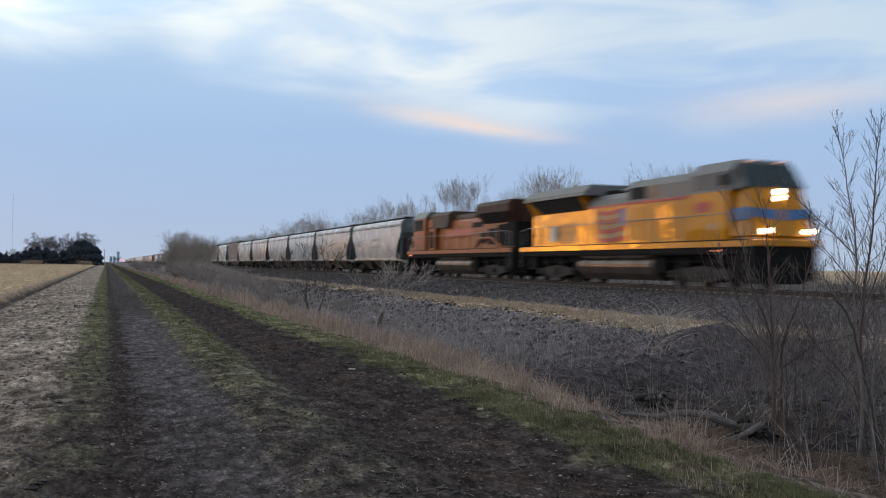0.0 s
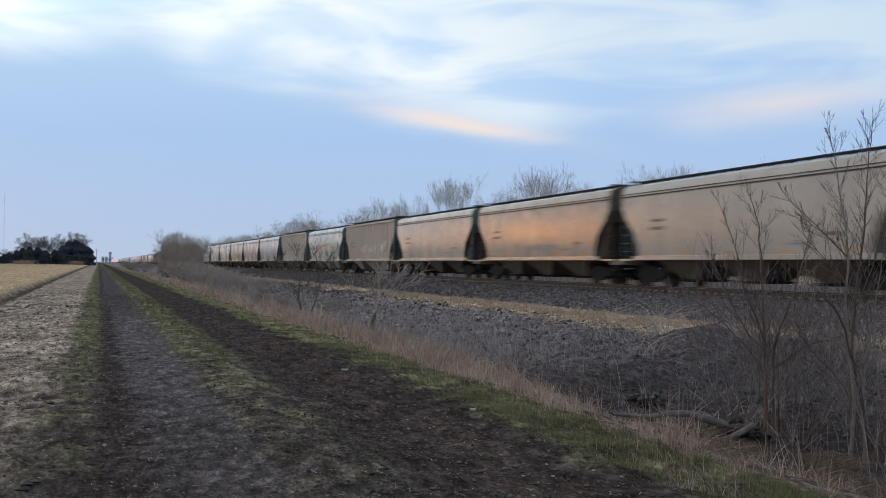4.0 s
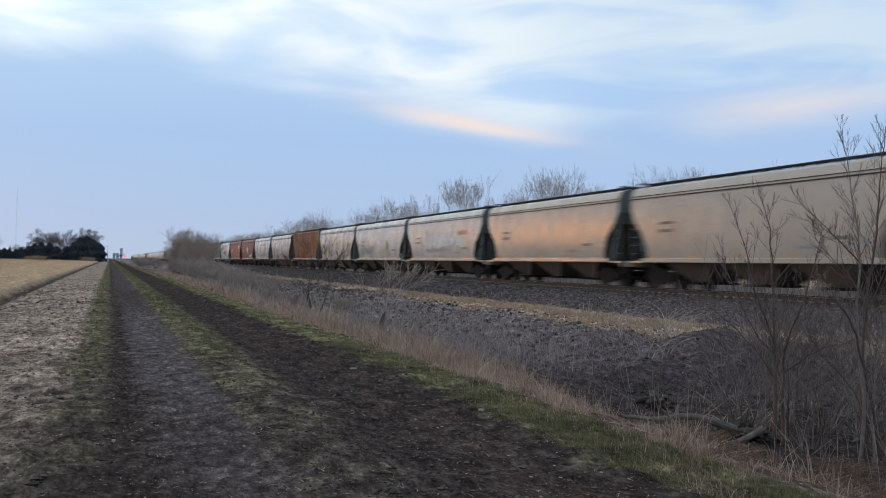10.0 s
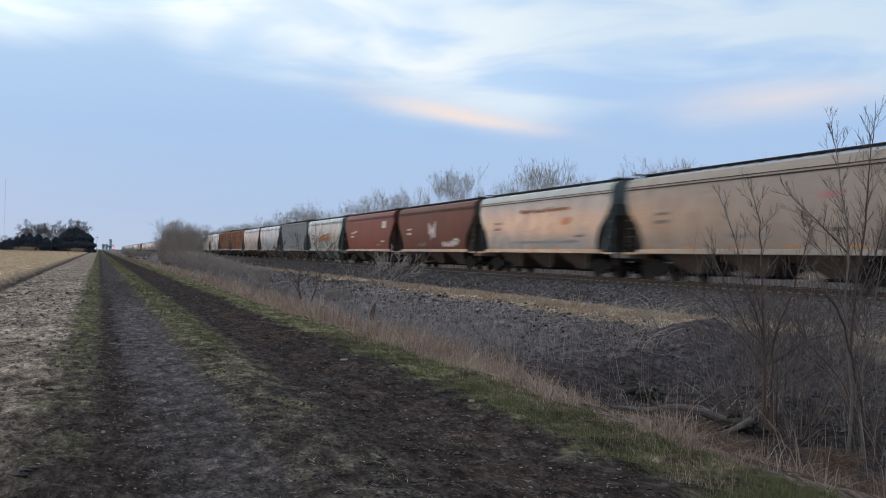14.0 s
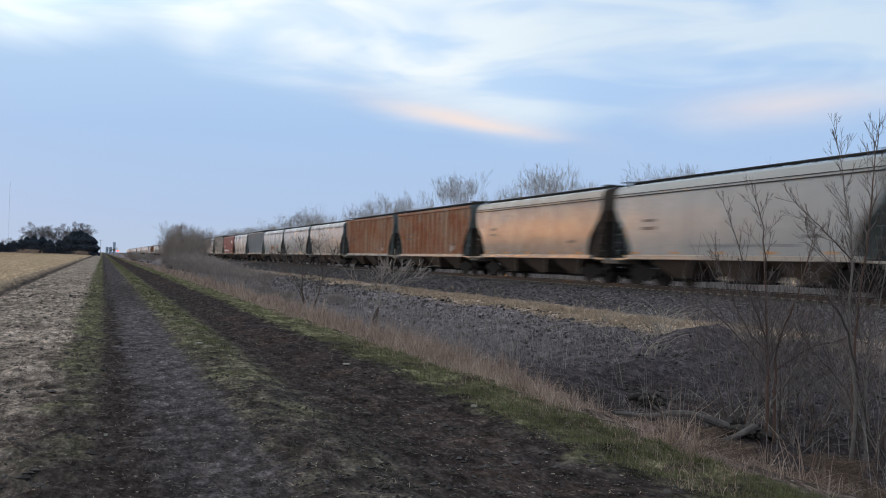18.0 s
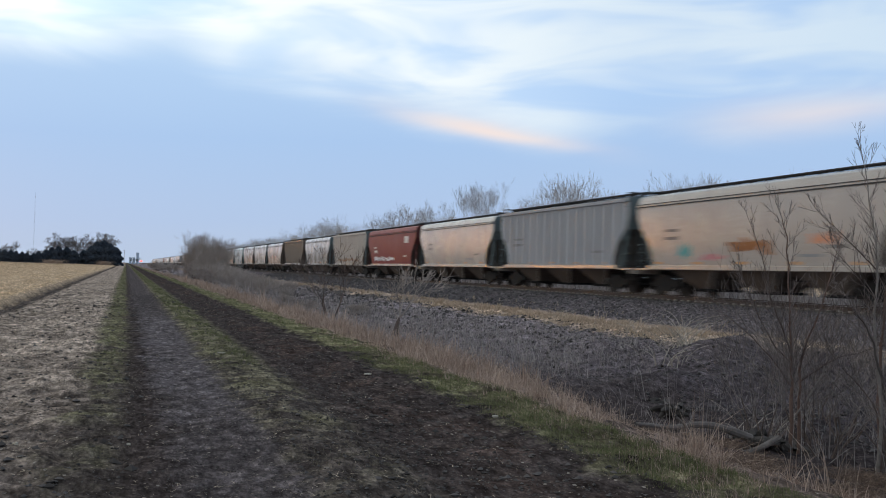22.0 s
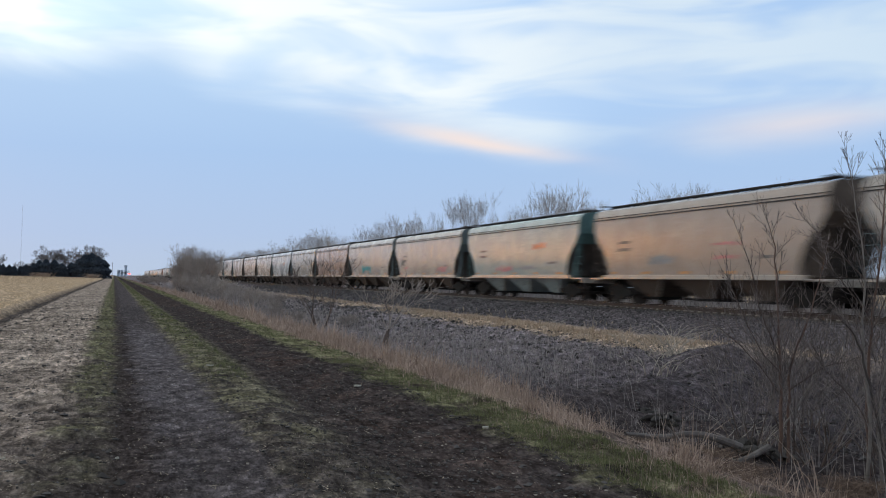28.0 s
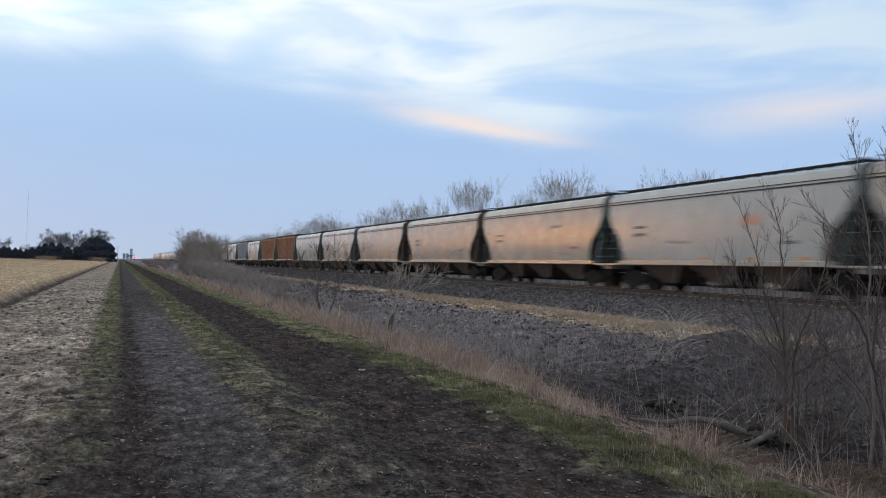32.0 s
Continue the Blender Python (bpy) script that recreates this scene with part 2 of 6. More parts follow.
    c = mix(calc("MULTIPLY", calc("MULTIPLY", band, tuft), 0.9), c, mix(fine, GREEN, (0.145, 0.140, 0.075)))
    worn = calc("MULTIPLY", ramp(f, [(at(1.2), 0.0), (at(1.5), 1.0), (at(2.0), 1.0), (at(2.5), 0.0)]), ramp(mid, [(0.45, 0.0), (0.6, 1.0)]))
    c = mix(calc("MULTIPLY", worn, 0.6), c, (0.092, 0.080, 0.064))
    # damp dark soil breaks through the strip of mown stalks, most of all by the rut
    damp = calc("MULTIPLY", ramp(f, [(at(-3.6), 0.0), (at(-2.8), 0.7), (at(-1.4), 0.6), (at(-0.6), 0.5), (at(0.05), 0.6), (at(0.15), 1.0), (at(0.35), 1.0), (at(0.6), 0.3), (at(1.2), 0.3), (at(1.45), 0.1), (at(2.1), 0.1), (at(2.4), 0.6), (at(3.3), 0.6), (at(3.7), 0.0)]), ramp(calc("ADD", tex(geo, 0.42, 5.0, 0.7), ramp(calc("DIVIDE", y, 60.0, clamp=True), [(0.08, 0.30), (0.14, 0.22), (0.2, 0.08), (0.35, 0.0)])), [(0.46, 0.0), (0.60, 1.0)]))
    c = mix(calc("MULTIPLY", damp, 0.75), c, (0.036, 0.029, 0.026))
    ruddy = calc("MULTIPLY", ramp(f, [(at(2.2), 0.0), (at(2.6), 1.0), (at(3.3), 1.0), (at(3.6), 0.0)]), ramp(tex(geo, 0.8, 3.0, 0.6), [(0.48, 0.0), (0.62, 1.0)]))
    c = mix(calc("MULTIPLY", ruddy, 0.35), c, (0.060, 0.038, 0.029))
    # the dark of small hollows, put into the colour as noise spots
    hollow_shade = calc("MULTIPLY", ramp(f, [(at(-4.2), 0.0), (at(-3.2), 1.0), (at(-0.2), 1.0), (at(0.1), 0.6), (at(3.4), 0.6), (at(5.0), 0.9), (at(9.0), 0.9), (at(11.5), 0.45), (at(15.7), 0.45), (at(16.3), 0.0)]), ramp(tex(geo, 4.5, 4.0, 0.65, 0.4), [(0.50, 0.0), (0.58, 1.0)]))
    c = mix(calc("MULTIPLY", hollow_shade, 0.6), c, (0.026, 0.022, 0.021))
    # grey weeds and painted distance haze both lighten the bank farther off
    weeds_and_haze = calc("MULTIPLY", ramp(f, [(at(7.0), 0.0), (at(8.0), 1.0), (at(15.4), 1.0), (at(16.0), 0.0)]), ramp(calc("DIVIDE", y, 100.0, clamp=True), [(0.18, 0.0), (0.36, 1.0)]))
    c = mix(calc("MULTIPLY", weeds_and_haze, 0.85), c, mix(mid, (0.105, 0.092, 0.096), (0.185, 0.162, 0.165)))
    bare = calc("MULTIPLY", ramp(f, [(at(15.1), 0.0), (at(15.6), 1.0), (at(18.3), 1.0), (at(18.7), 0.0)]), ramp(tex(scaled(geo, 1.0, 0.5, 1.0), 0.16, 4.0, 0.65), [(0.44, 0.0), (0.52, 1.0)]))
    grown = ramp(calc("DIVIDE", y, 100.0, clamp=True), [(0.2, 0.0), (0.25, 1.0), (0.48, 1.0), (0.58, 0.0)])
    bare = calc("MULTIPLY", bare, calc("SUBTRACT", 1.0, grown))
    c = mix(calc("MULTIPLY", bare, 0.85), c, (0.085, 0.072, 0.068))
    rows = calc("MULTIPLY", ramp(f, [(at(-4.6), 1.0), (at(-4.2), 0.0)]), ramp(along, [(0.40, 0.0), (0.65, 1.0)]))
    c = mix(calc("MULTIPLY", rows, 0.45), c, (0.19, 0.125, 0.06))
    # farther on, the wheel rut is bare damp soil; close by, the whole lane is darker
    rut = calc("MULTIPLY", ramp(f, [(at(0.1), 0.0), (at(0.4), 1.0), (at(1.2), 1.0), (at(1.4), 0.0)]), ramp(calc("ADD", calc("DIVIDE", y, 60.0), calc("MULTIPLY", calc("SUBTRACT", coarse, 0.5), 0.5), clamp=True), [(0.42, 0.0), (0.6, 0.85)]))
    c = mix(rut, c, (0.045, 0.039, 0.038))
    near_dark = calc("MULTIPLY", ramp(f, [(at(-3.4), 0.0), (at(-2.6), 1.0), (at(0.4), 0.9), (at(1.2), 0.5), (at(3.4), 0.5), (at(4.0), 0.0)]), ramp(calc("ADD", calc("DIVIDE", y, 30.0), calc("MULTIPLY", calc("SUBTRACT", coarse, 0.5), 0.9), clamp=True), [(0.24, 1.0), (0.42, 0.0)]))
    c = mix(calc("MULTIPLY", near_dark, 0.72), c, (0.028, 0.023, 0.021))
    # clods, crumbs and grit; the shade between lumps is multiplied into the colour
    drag = scaled(geo, 1.0, 0.4, 1.0)      # wheels and blades smear the soil along the lane
    clod = tex(drag, 9.0, 3.0, 0.55)
    grit = tex(drag, 30.0, 5.0, 0.7)
    k1 = ramp(clod, [(0.36, 0.34), (0.5, 0.50), (0.64, 0.76)])
    k2 = ramp(grit, [(0.33, 0.27), (0.5, 0.50), (0.67, 0.88)])
    k3 = ramp(mid, [(0.34, 0.36), (0.5, 0.50), (0.66, 0.70)])
    c = mix(1.0, mix(1.0, c, k1, "MULTIPLY"), mix(1.0, k2, k3, "MULTIPLY"), "MULTIPLY")
    c = mix(1.0, c, (14.0, 13.3, 13.6), "MULTIPLY")
    # flakes of husk and pale pebbles
    vor = t.nodes.new("ShaderNodeTexVoronoi")
    t.links.new(scaled(geo, 1.0, 0.6, 1.0), vor.inputs["Vector"])
    vor.inputs["Scale"].default_value = 20.0
    pick = t.nodes.new("ShaderNodeSeparateColor")
    t.links.new(vor.outputs["Color"], pick.inputs[0])
    many = ramp(f, [(at(-4.2), 0.0), (at(-3.4), 0.30), (at(-1.2), 0.24), (at(-0.4), 0.09), (at(4.8), 0.08), (at(5.2), 0.16), (at(9.0), 0.12), (at(15.8), 0.16), (at(18.6), 0.2), (at(29.0), 0.1)])
    flake = calc("MULTIPLY", calc("LESS_THAN", calc("ADD", vor.outputs["Distance"], calc("MULTIPLY", pick.outputs[1], 0.12)), 0.30), calc("LESS_THAN", pick.outputs[0], many))
    c = mix(calc("MULTIPLY", flake, 0.8), c, mix(pick.outputs[2], (0.15, 0.13, 0.12), (0.42, 0.36, 0.31)))
    link_in(t, bsdf, color=c, rough=1.0, spec=0.0)
    h = calc("ADD", calc("ADD", calc("MULTIPLY", mid, 0.5), clod), calc("MULTIPLY", grit, 0.5))
    link_in(t, bsdf, normal=bump(t, h, 1.0, 0.045))
    return m


def blades(name, a, b, rough=0.85):
    """Dead or living plant matter; every blade or twig takes a tone between a and b."""
    m, t, bsdf, (node, calc, mix, ramp, tex, scaled) = material(name)
    isl = t.nodes.new("ShaderNodeNewGeometry").outputs["Random Per Island"]
    p = t.nodes.new("ShaderNodeTexCoord").outputs["Object"]
    patch = tex(p, 0.5, 3.0)
    k = calc("ADD", calc("MULTIPLY", isl, 0.7), calc("MULTIPLY", ramp(patch, [(0.3, 0.0), (0.7, 1.0)]), 0.3))
    link_in(t, bsdf, color=mix(k, a, b), rough=rough, spec=0.05)
    return m


GROUND = ground_material()
DRY = blades("dry_tall_grass", (0.19, 0.125, 0.098), (0.68, 0.515, 0.425))
GREENGRASS = blades("green_grass", (0.070, 0.080, 0.034), (0.25, 0.24, 0.13))
DULLGRASS = blades("trodden_grass", (0.085, 0.074, 0.052), (0.27, 0.225, 0.17))
STUBBLE = blades("mown_stalks", (0.20, 0.155, 0.115), (0.62, 0.50, 0.39))
CORN = blades("field_stubble", (0.20, 0.138, 0.075), (0.43, 0.31, 0.18))
TANGRASS = blades("bleached_grass", (0.32, 0.245, 0.185), (0.62, 0.49, 0.38))
WEEDS = blades("dead_weeds", (0.20, 0.172, 0.168), (0.50, 0.44, 0.425))
# windbreak twigs, greyed in colour for the haze over the field
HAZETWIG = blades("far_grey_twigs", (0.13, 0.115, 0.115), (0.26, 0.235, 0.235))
BARK = plain("grey_bark", (0.11, 0.082, 0.072), 0.9, var=0.35, scale=4.0, relief=0.01, spec=0.2)
TWIG = blades("bare_twigs", (0.075, 0.056, 0.05), (0.22, 0.165, 0.145))
# twigs beyond the track: distance haze is mixed into these pale tones
FARHAZETWIG = blades("far_twigs", (0.27, 0.25, 0.245), (0.50, 0.465, 0.455))
THICKET = blades("thicket_twigs", (0.20, 0.165, 0.15), (0.46, 0.385, 0.345))
# needles carry the blue of aerial haze in their colour
HAZENEEDLE = blades("evergreen_needles", (0.050, 0.060, 0.080), (0.095, 0.112, 0.138))
CLOD = blades("clods_and_gravel", (0.028, 0.024, 0.022), (0.135, 0.12, 0.116))
BALLAST = blades("ballast_stones", (0.035, 0.032, 0.033), (0.185, 0.168, 0.172))
RAILSTEEL = plain("rusty_rail_steel", (0.055, 0.034, 0.027), 0.75, 0.1, 0.3, 2.0)
RAILTOP = plain("worn_rail_head", (0.45, 0.42, 0.40), 0.3, 0.9, 0.15, 2.0)
TIMBER = plain("weathered_tie_timber", (0.10, 0.08, 0.066), 0.9, 0.0, 0.4, 5.0, 0.01)
PLATE = plain("pale_tie_plate", (0.32, 0.27, 0.23), 0.6, 0.3, 0.3, 8.0)
BLACKIRON = plain("dark_grimy_iron", (0.015, 0.0125, 0.0115), 0.85, 0.0, 0.4, 3.0, 0.004, 0.2)
WHEELIRON = plain("brown_wheel_steel", (0.034, 0.025, 0.022), 0.8, 0.1, 0.35, 5.0)
GALV = plain("dull_galvanised_steel", (0.22, 0.22, 0.22), 0.5, 0.6, 0.25, 4.0)
DARKROOF = plain("grimy_roof_walk", (0.035, 0.034, 0.036), 0.7, 0.3, 0.35, 2.0)


# ---- mesh helpers ----
class Geo:
    """Collects vertices and faces of one mesh."""

    def __init__(self):
        self.v, self.f = [], []

    def add(self, verts, faces):
        n = len(self.v)
        self.v.extend(verts)
        self.f.extend(tuple(i + n for i in q) for q in faces)
        return self

    def box(self, x0, x1, y0, y1, z0, z1, ch=0.0):
        """A box, its long edges chamfered by ch along its longest side."""
        if ch <= 0:
            return self.add([(x0, y0, z0), (x1, y0, z0), (x1, y1, z0), (x0, y1, z0), (x0, y0, z1), (x1, y0, z1), (x1, y1, z1), (x0, y1, z1)],
                            [(0, 3, 2, 1), (4, 5, 6, 7), (0, 1, 5, 4), (1, 2, 6, 5), (2, 3, 7, 6), (3, 0, 4, 7)])
        size = (x1 - x0, y1 - y0, z1 - z0)
        k = size.index(max(size))
        lo, hi = (x0, y0, z0), (x1, y1, z1)
        a, b = [i for i in range(3) if i != k]
        sec = [(lo[a] + ch, lo[b]), (hi[a] - ch, lo[b]), (hi[a], lo[b] + ch), (hi[a], hi[b] - ch), (hi[a] - ch, hi[b]), (lo[a] + ch, hi[b]), (lo[a], hi[b] - ch), (lo[a], lo[b] + ch)]
        pts = []
        for e in (lo[k], hi[k]):
            for p, q in sec:
                c = [0, 0, 0]
                c[k], c[a], c[b] = e, p, q
                pts.append(tuple(c))
        return self.add(pts, [(i, (i + 1) % 8, 8 + (i + 1) % 8, 8 + i) for i in range(8)] + [tuple(range(7, -1, -1)), tuple(range(8, 16))])

    def tube(self, p, q, r0, r1=None, n=6, caps=True):
        """A tapered round bar from p to q."""
        r1 = r0 if r1 is None else r1
        p, q = Vector(p), Vector(q)
        d = (q - p).normalized()
        s = d.orthogonal().normalized()
        w = d.cross(s)
        ring = [(s * math.cos(2 * math.pi * i / n) + w * math.sin(2 * math.pi * i / n)) for i in range(n)]
        pts = [tuple(p + c * r0) for c in ring] + [tuple(q + c * r1) for c in ring]
        fs = [(i, (i + 1) % n, n + (i + 1) % n, n + i) for i in range(n)]
        if caps:
            fs += [tuple(range(n - 1, -1, -1)), tuple(range(n, 2 * n))]
        return self.add(pts, fs)

    def limb(self, pts, radii, n=5):
        """One connected tapered tube through the points."""
        base, up = len(self.v), None
        for k, (p, r) in enumerate(zip(pts, radii)):
            d = (pts[min(k + 1, len(pts) - 1)] - pts[max(k - 1, 0)]).normalized()
            s = d.orthogonal().normalized() if up is None else (up - d * up.dot(d)).normalized()
            up = s
            w = d.cross(s)
            for i in range(n):
                a = 2 * math.pi * i / n
                self.v.append(tuple(p + (s * math.cos(a) + w * math.sin(a)) * r))
        for k in range(len(pts) - 1):
            a, b = base + k * n, base + (k + 1) * n
            self.f += [(a + i, a + (i + 1) % n, b + (i + 1) % n, b + i) for i in range(n)]
        return self

    def path(self, pts, r, n=6):
        for a, b in zip(pts, pts[1:]):
            self.tube(a, b, r, r, n)
        return self

    def prism(self, outline, axis, lo, hi):
        """A convex or mild outline of (a, b) pairs, drawn out along an axis (0, 1 or 2) from lo to hi."""
        a, b = [i for i in range(3) if i != axis]
        n, pts = len(outline), []
        for e in (lo, hi):
            for p, q in outline:
                c = [0, 0, 0]
                c[axis], c[a], c[b] = e, p, q
                pts.append(tuple(c))
        return self.add(pts, [(i, (i + 1) % n, n + (i + 1) % n, n + i) for i in range(n)] + [tuple(range(n - 1, -1, -1)), tuple(range(n, 2 * n))])

    def wheel(self, c, r, w, n=20, axis=0):
        """A tread with its flange and dished disc, round an axle along x."""
        prof = [(-w / 2, 0.05), (-w / 2, r * 0.35), (-w * 0.2, r * 0.45), (-w * 0.2, r * 0.8), (-w / 2, r * 0.86), (-w / 2, r), (w / 2, r), (w / 2, r * 1.06), (w * 0.75, r * 1.06), (w * 0.75, r * 0.86), (w * 0.3, r * 0.8), (w * 0.3, 0.05)]
        pts, fs, k = [], [], len(prof)
        for i in range(n):
            a = 2 * math.pi * i / n
            pts += [(c[0] + px, c[1] + pr * math.cos(a), c[2] + pr * math.sin(a)) for px, pr in prof]
        for i in range(n):
            j = (i + 1) % n
            fs += [(i * k + m, i * k + m + 1, j * k + m + 1, j * k + m) for m in range(k - 1)]
        return self.add(pts, fs)

    def mesh(self, name, mat, smooth=False):
        me = bpy.data.meshes.new(name)
        me.from_pydata(self.v, [], self.f)
        me.materials.append(mat)
        bm = bmesh.new()
        bm.from_mesh(me)
        bmesh.ops.recalc_face_normals(bm, faces=bm.faces)
        bm.to_mesh(me)
        bm.free()
        if smooth:
            me.shade_smooth()
        return me


def part(name, geo, mat, parent=None, label="", smooth=False, raw=False):
    """Links a Geo as one mesh object, under a thing or a part."""
    if raw:
        me = bpy.data.meshes.new(name)
        me.from_pydata(geo.v, [], geo.f)
        me.materials.append(mat)
    else:
        me = geo.mesh(name, mat, smooth)
    ob = new(name, me)
    if parent is not None:
        ob.parent = parent
    return tagged(ob, label)


def again(ob, m, parent=None):
    """Another object on the same mesh, at the pose m."""
    o = new(ob.name.split(".")[0], ob.data)
    o.parent = parent if parent is not None else ob.parent
    o.matrix_basis = m
    if "label" in ob:
        o["label"] = ob["label"]
    return o


# ---- ground ----
TRACK_X = 23.3
RAIL_Z = 0.86
RISE = 0.0262           # the land rises gently from the field towards the railway
PROFILE_U = np.array([-400, -6, -4.35, -4.05, -3.65, -3.2, -0.3, 0.15, 0.7, 1.25, 1.5, 1.9, 2.15, 2.7, 3.3, 3.6, 4.7, 6.0, 7.6, 9.5, 11.2, 14.0, 15.9, 16.4, 18.2, 18.7, 21.0, 21.3, 25.4, 25.7, 28.3, 30, 36, 60, 4000])
PROFILE_Z = np.array([.62, .34, .20, -.08, -.08, .02, .03, -.01, -.03, -.01, .03, .03, -.02, -.05, -.01, .02, -.05, -.45, -.95, -1.15, -1.2, -.9, -.66, -.6, -.6, -.52, -.02, .05, .05, -.02, -.7, -.75, -.35, -.3, -.3])


# heaps of spoil and washed-out hollows on the ditch bank: place, size, height
SPOIL = [(14.9, 21.6, 1.5, 1.6, .42), (15.6, 18.0, 1.2, 2.0, .30), (13.0, 24.9, .8, .5, -.42), (13.9, 26.2, .9, .8, .22), (10.9, 18.3, .75, .45, -.40), (11.5, 19.4, .8, .7, .30), (12.0, 17.2, .9, .6, -.18), (12.6, 20.6, .6, .5, -.25), (9.3, 12.4, .5, .5, -.2), (7.6, 11.2, .9, .35, .24), (7.3, 10.5, .8, .3, .12)]


def lane_u(x, y):
    """Distance across the lane, which runs a touch askew to the track."""
    x, y = np.asarray(x, float), np.asarray(y, float)
    return x + 0.0037 * np.maximum(y, 0) * np.clip(1 - (x - 4.0) / 10.0, 0, 1)


def wave(x, y, scale, seed):
    """Cheap smooth noise, about -1 to 1."""
    r = np.random.RandomState(seed)
    out = np.zeros(np.broadcast(x, y).shape)
    for k in range(7):
        a, ph, fr = r.uniform(0, 6.28), r.uniform(0, 6.28), r.uniform(0.5, 1.9)
        out = out + np.sin((x * math.cos(a) + y * math.sin(a)) * fr / scale * 3.0 + ph)
    return out / 4.0


def vnoise(x, y, size, seed):
    """Smooth lattice noise, 0 to 1, with lumps of about the given size."""
    x, y = np.asarray(x, float) / size, np.asarray(y, float) / size
    table = np.random.RandomState(seed).rand(256, 256)
    ix, iy = np.floor(x).astype(int), np.floor(y).astype(int)
    fx, fy = x - ix, y - iy
    fx, fy = fx * fx * (3 - 2 * fx), fy * fy * (3 - 2 * fy)
    a, b = table[ix & 255, iy & 255], table[(ix + 1) & 255, iy & 255]
    c, d = table[ix & 255, (iy + 1) & 255], table[(ix + 1) & 255, (iy + 1) & 255]
    return (a * (1 - fx) + b * fx) * (1 - fy) + (c * (1 - fx) + d * fx) * fy


def ground_z(x, y):
    u = lane_u(x, y)
    z = np.interp(u, PROFILE_U, PROFILE_Z)
    rough = np.interp(u, [-6, -4.2, -3.5, 0, 3.3, 4.7, 7, 11, 15.5, 16.2, 18.5, 21, 26, 28, 33], [.03, .04, .035, .018, .025, .03, .08, .10, .10, .06, .03, .0, .0, .05, .04])
    lump = np.interp(u, [-6, -4.3, -3.4, -.4, .2, .6, 1.2, 1.6, 2.1, 3.2, 3.8, 4.7, 7, 15, 16, 18.5, 21], [.10, .08, .085, .07, .05, .032, .034, .05, .045, .05, .06, .07, .10, .09, .07, .05, .0])
    fine = (vnoise(x, y, .34, 11) - .5) + .65 * (vnoise(x, y, .15, 12) - .5)
    z = z + RISE * np.clip(x, -6.0, 46.0)
    for cx, cy, wx, wy, dz in SPOIL:
        z = z + dz * np.exp(-((np.asarray(x) - cx) / wx) ** 2 - ((np.asarray(y) - cy) / wy) ** 2)
    return z + rough * (wave(x, y, 2.3, 1) + 0.5 * wave(x, y, 0.75, 2)) + lump * fine


def build_ground():
    ys = [3.0]
    while ys[-1] < 260:
        ys.append(ys[-1] + max(.055, .0062 * ys[-1]))
    xs = np.unique(np.concatenate([[-4000, -2000, -900, -400, -150, -60, -30, -15, -9, -7], np.arange(-6, 5.6, 0.07), np.arange(5.6, 19, 0.16), np.arange(19, 30, .5), [31, 33, 36, 40, 50, 60, 90, 150, 400, 900, 2000, 4000]]))
    ys = np.unique(np.concatenate([[-4000, -1800, -900, -400, -150, -60, -25, -10, -4, -1, 1.5], ys, [280, 300, 350, 420, 500, 600, 750, 950, 1250, 1800, 2600, 4000]]))
    X, Y = np.meshgrid(xs, ys)
    Z = ground_z(X, Y)
    nx, ny = len(xs), len(ys)
    g = Geo()
    g.v = list(zip(X.ravel().tolist(), Y.ravel().tolist(), Z.ravel().tolist()))
    g.f = [(j * nx + i, j * nx + i + 1, (j + 1) * nx + i + 1, (j + 1) * nx + i) for j in range(ny - 1) for i in range(nx - 1)]
    ob = part("ground", g, GROUND, raw=True)
    ob.data.shade_smooth()
    tagged(ob, "flat farmland with a rutted dirt lane, grassy ditch and ballast bank", "ground", kind="structure")


build_ground()

# ---- railway track ----
def rail_geo(y0, y1):
    prof = [(-.07, 0), (.07, 0), (.07, .02), (.012, .045), (.012, .135), (.036, .15), (.036, .18), (-.036, .18), (-.036, .15), (-.012, .135), (-.012, .045), (-.07, .02)]
    return Geo().prism([(a, b) for a, b in prof], 1, y0, y1)


def build_track():
    track = tagged(new("railway_track"), "single railway track with rusty rails on grey ballast", "railway track", kind="structure")
    track.location = (TRACK_X, 0, RAIL_Z - 0.18)
    for s in (-1, 1):
        r = part("rail", rail_geo(-1500, 2600), RAILSTEEL, track, "rusty steel rail")
        r.location = (s * 0.7525, 0, 0)
        h = part("rail_head", Geo().box(-.03, .03, -1500, 2600, .18, .183), RAILTOP, r)
    tie = part("tie", Geo().box(-1.3, 1.3, -.115, .115, -.17, 0.0, 0.012), TIMBER, track)
    tie.location = (0, -5, -0.002)
    for i in range(1, 290):
        again(tie, pose(random.uniform(-.03, .03), -5 + i * 0.53, -0.002 - random.uniform(0, .012), 0, 0, random.uniform(-.6, .6)))
    rest = Geo()
    for i in range(500):
        y = -5 + (290 + i) * 0.53
        rest.box(-1.3, 1.3, y - .115, y + .115, -.17, -.003)
    for i in range(60):
        y = -5 - (i + 1) * 0.53
        rest.box(-1.3, 1.3, y - .115, y + .115, -.17, -.003)
    tagged(part("far_ties", rest, TIMBER, track), kind="stuff")
    clip = part("tie_plate", Geo().box(-.16, -.06, -.08, .08, 0, .035).box(.06, .16, -.08, .08, 0, .035), PLATE, track)
    clip.location = (-0.7525, -5, 0)
    for i in range(1, 200):
        again(clip, pose(-0.7525, -5 + i * 0.53, 0))


build_track()

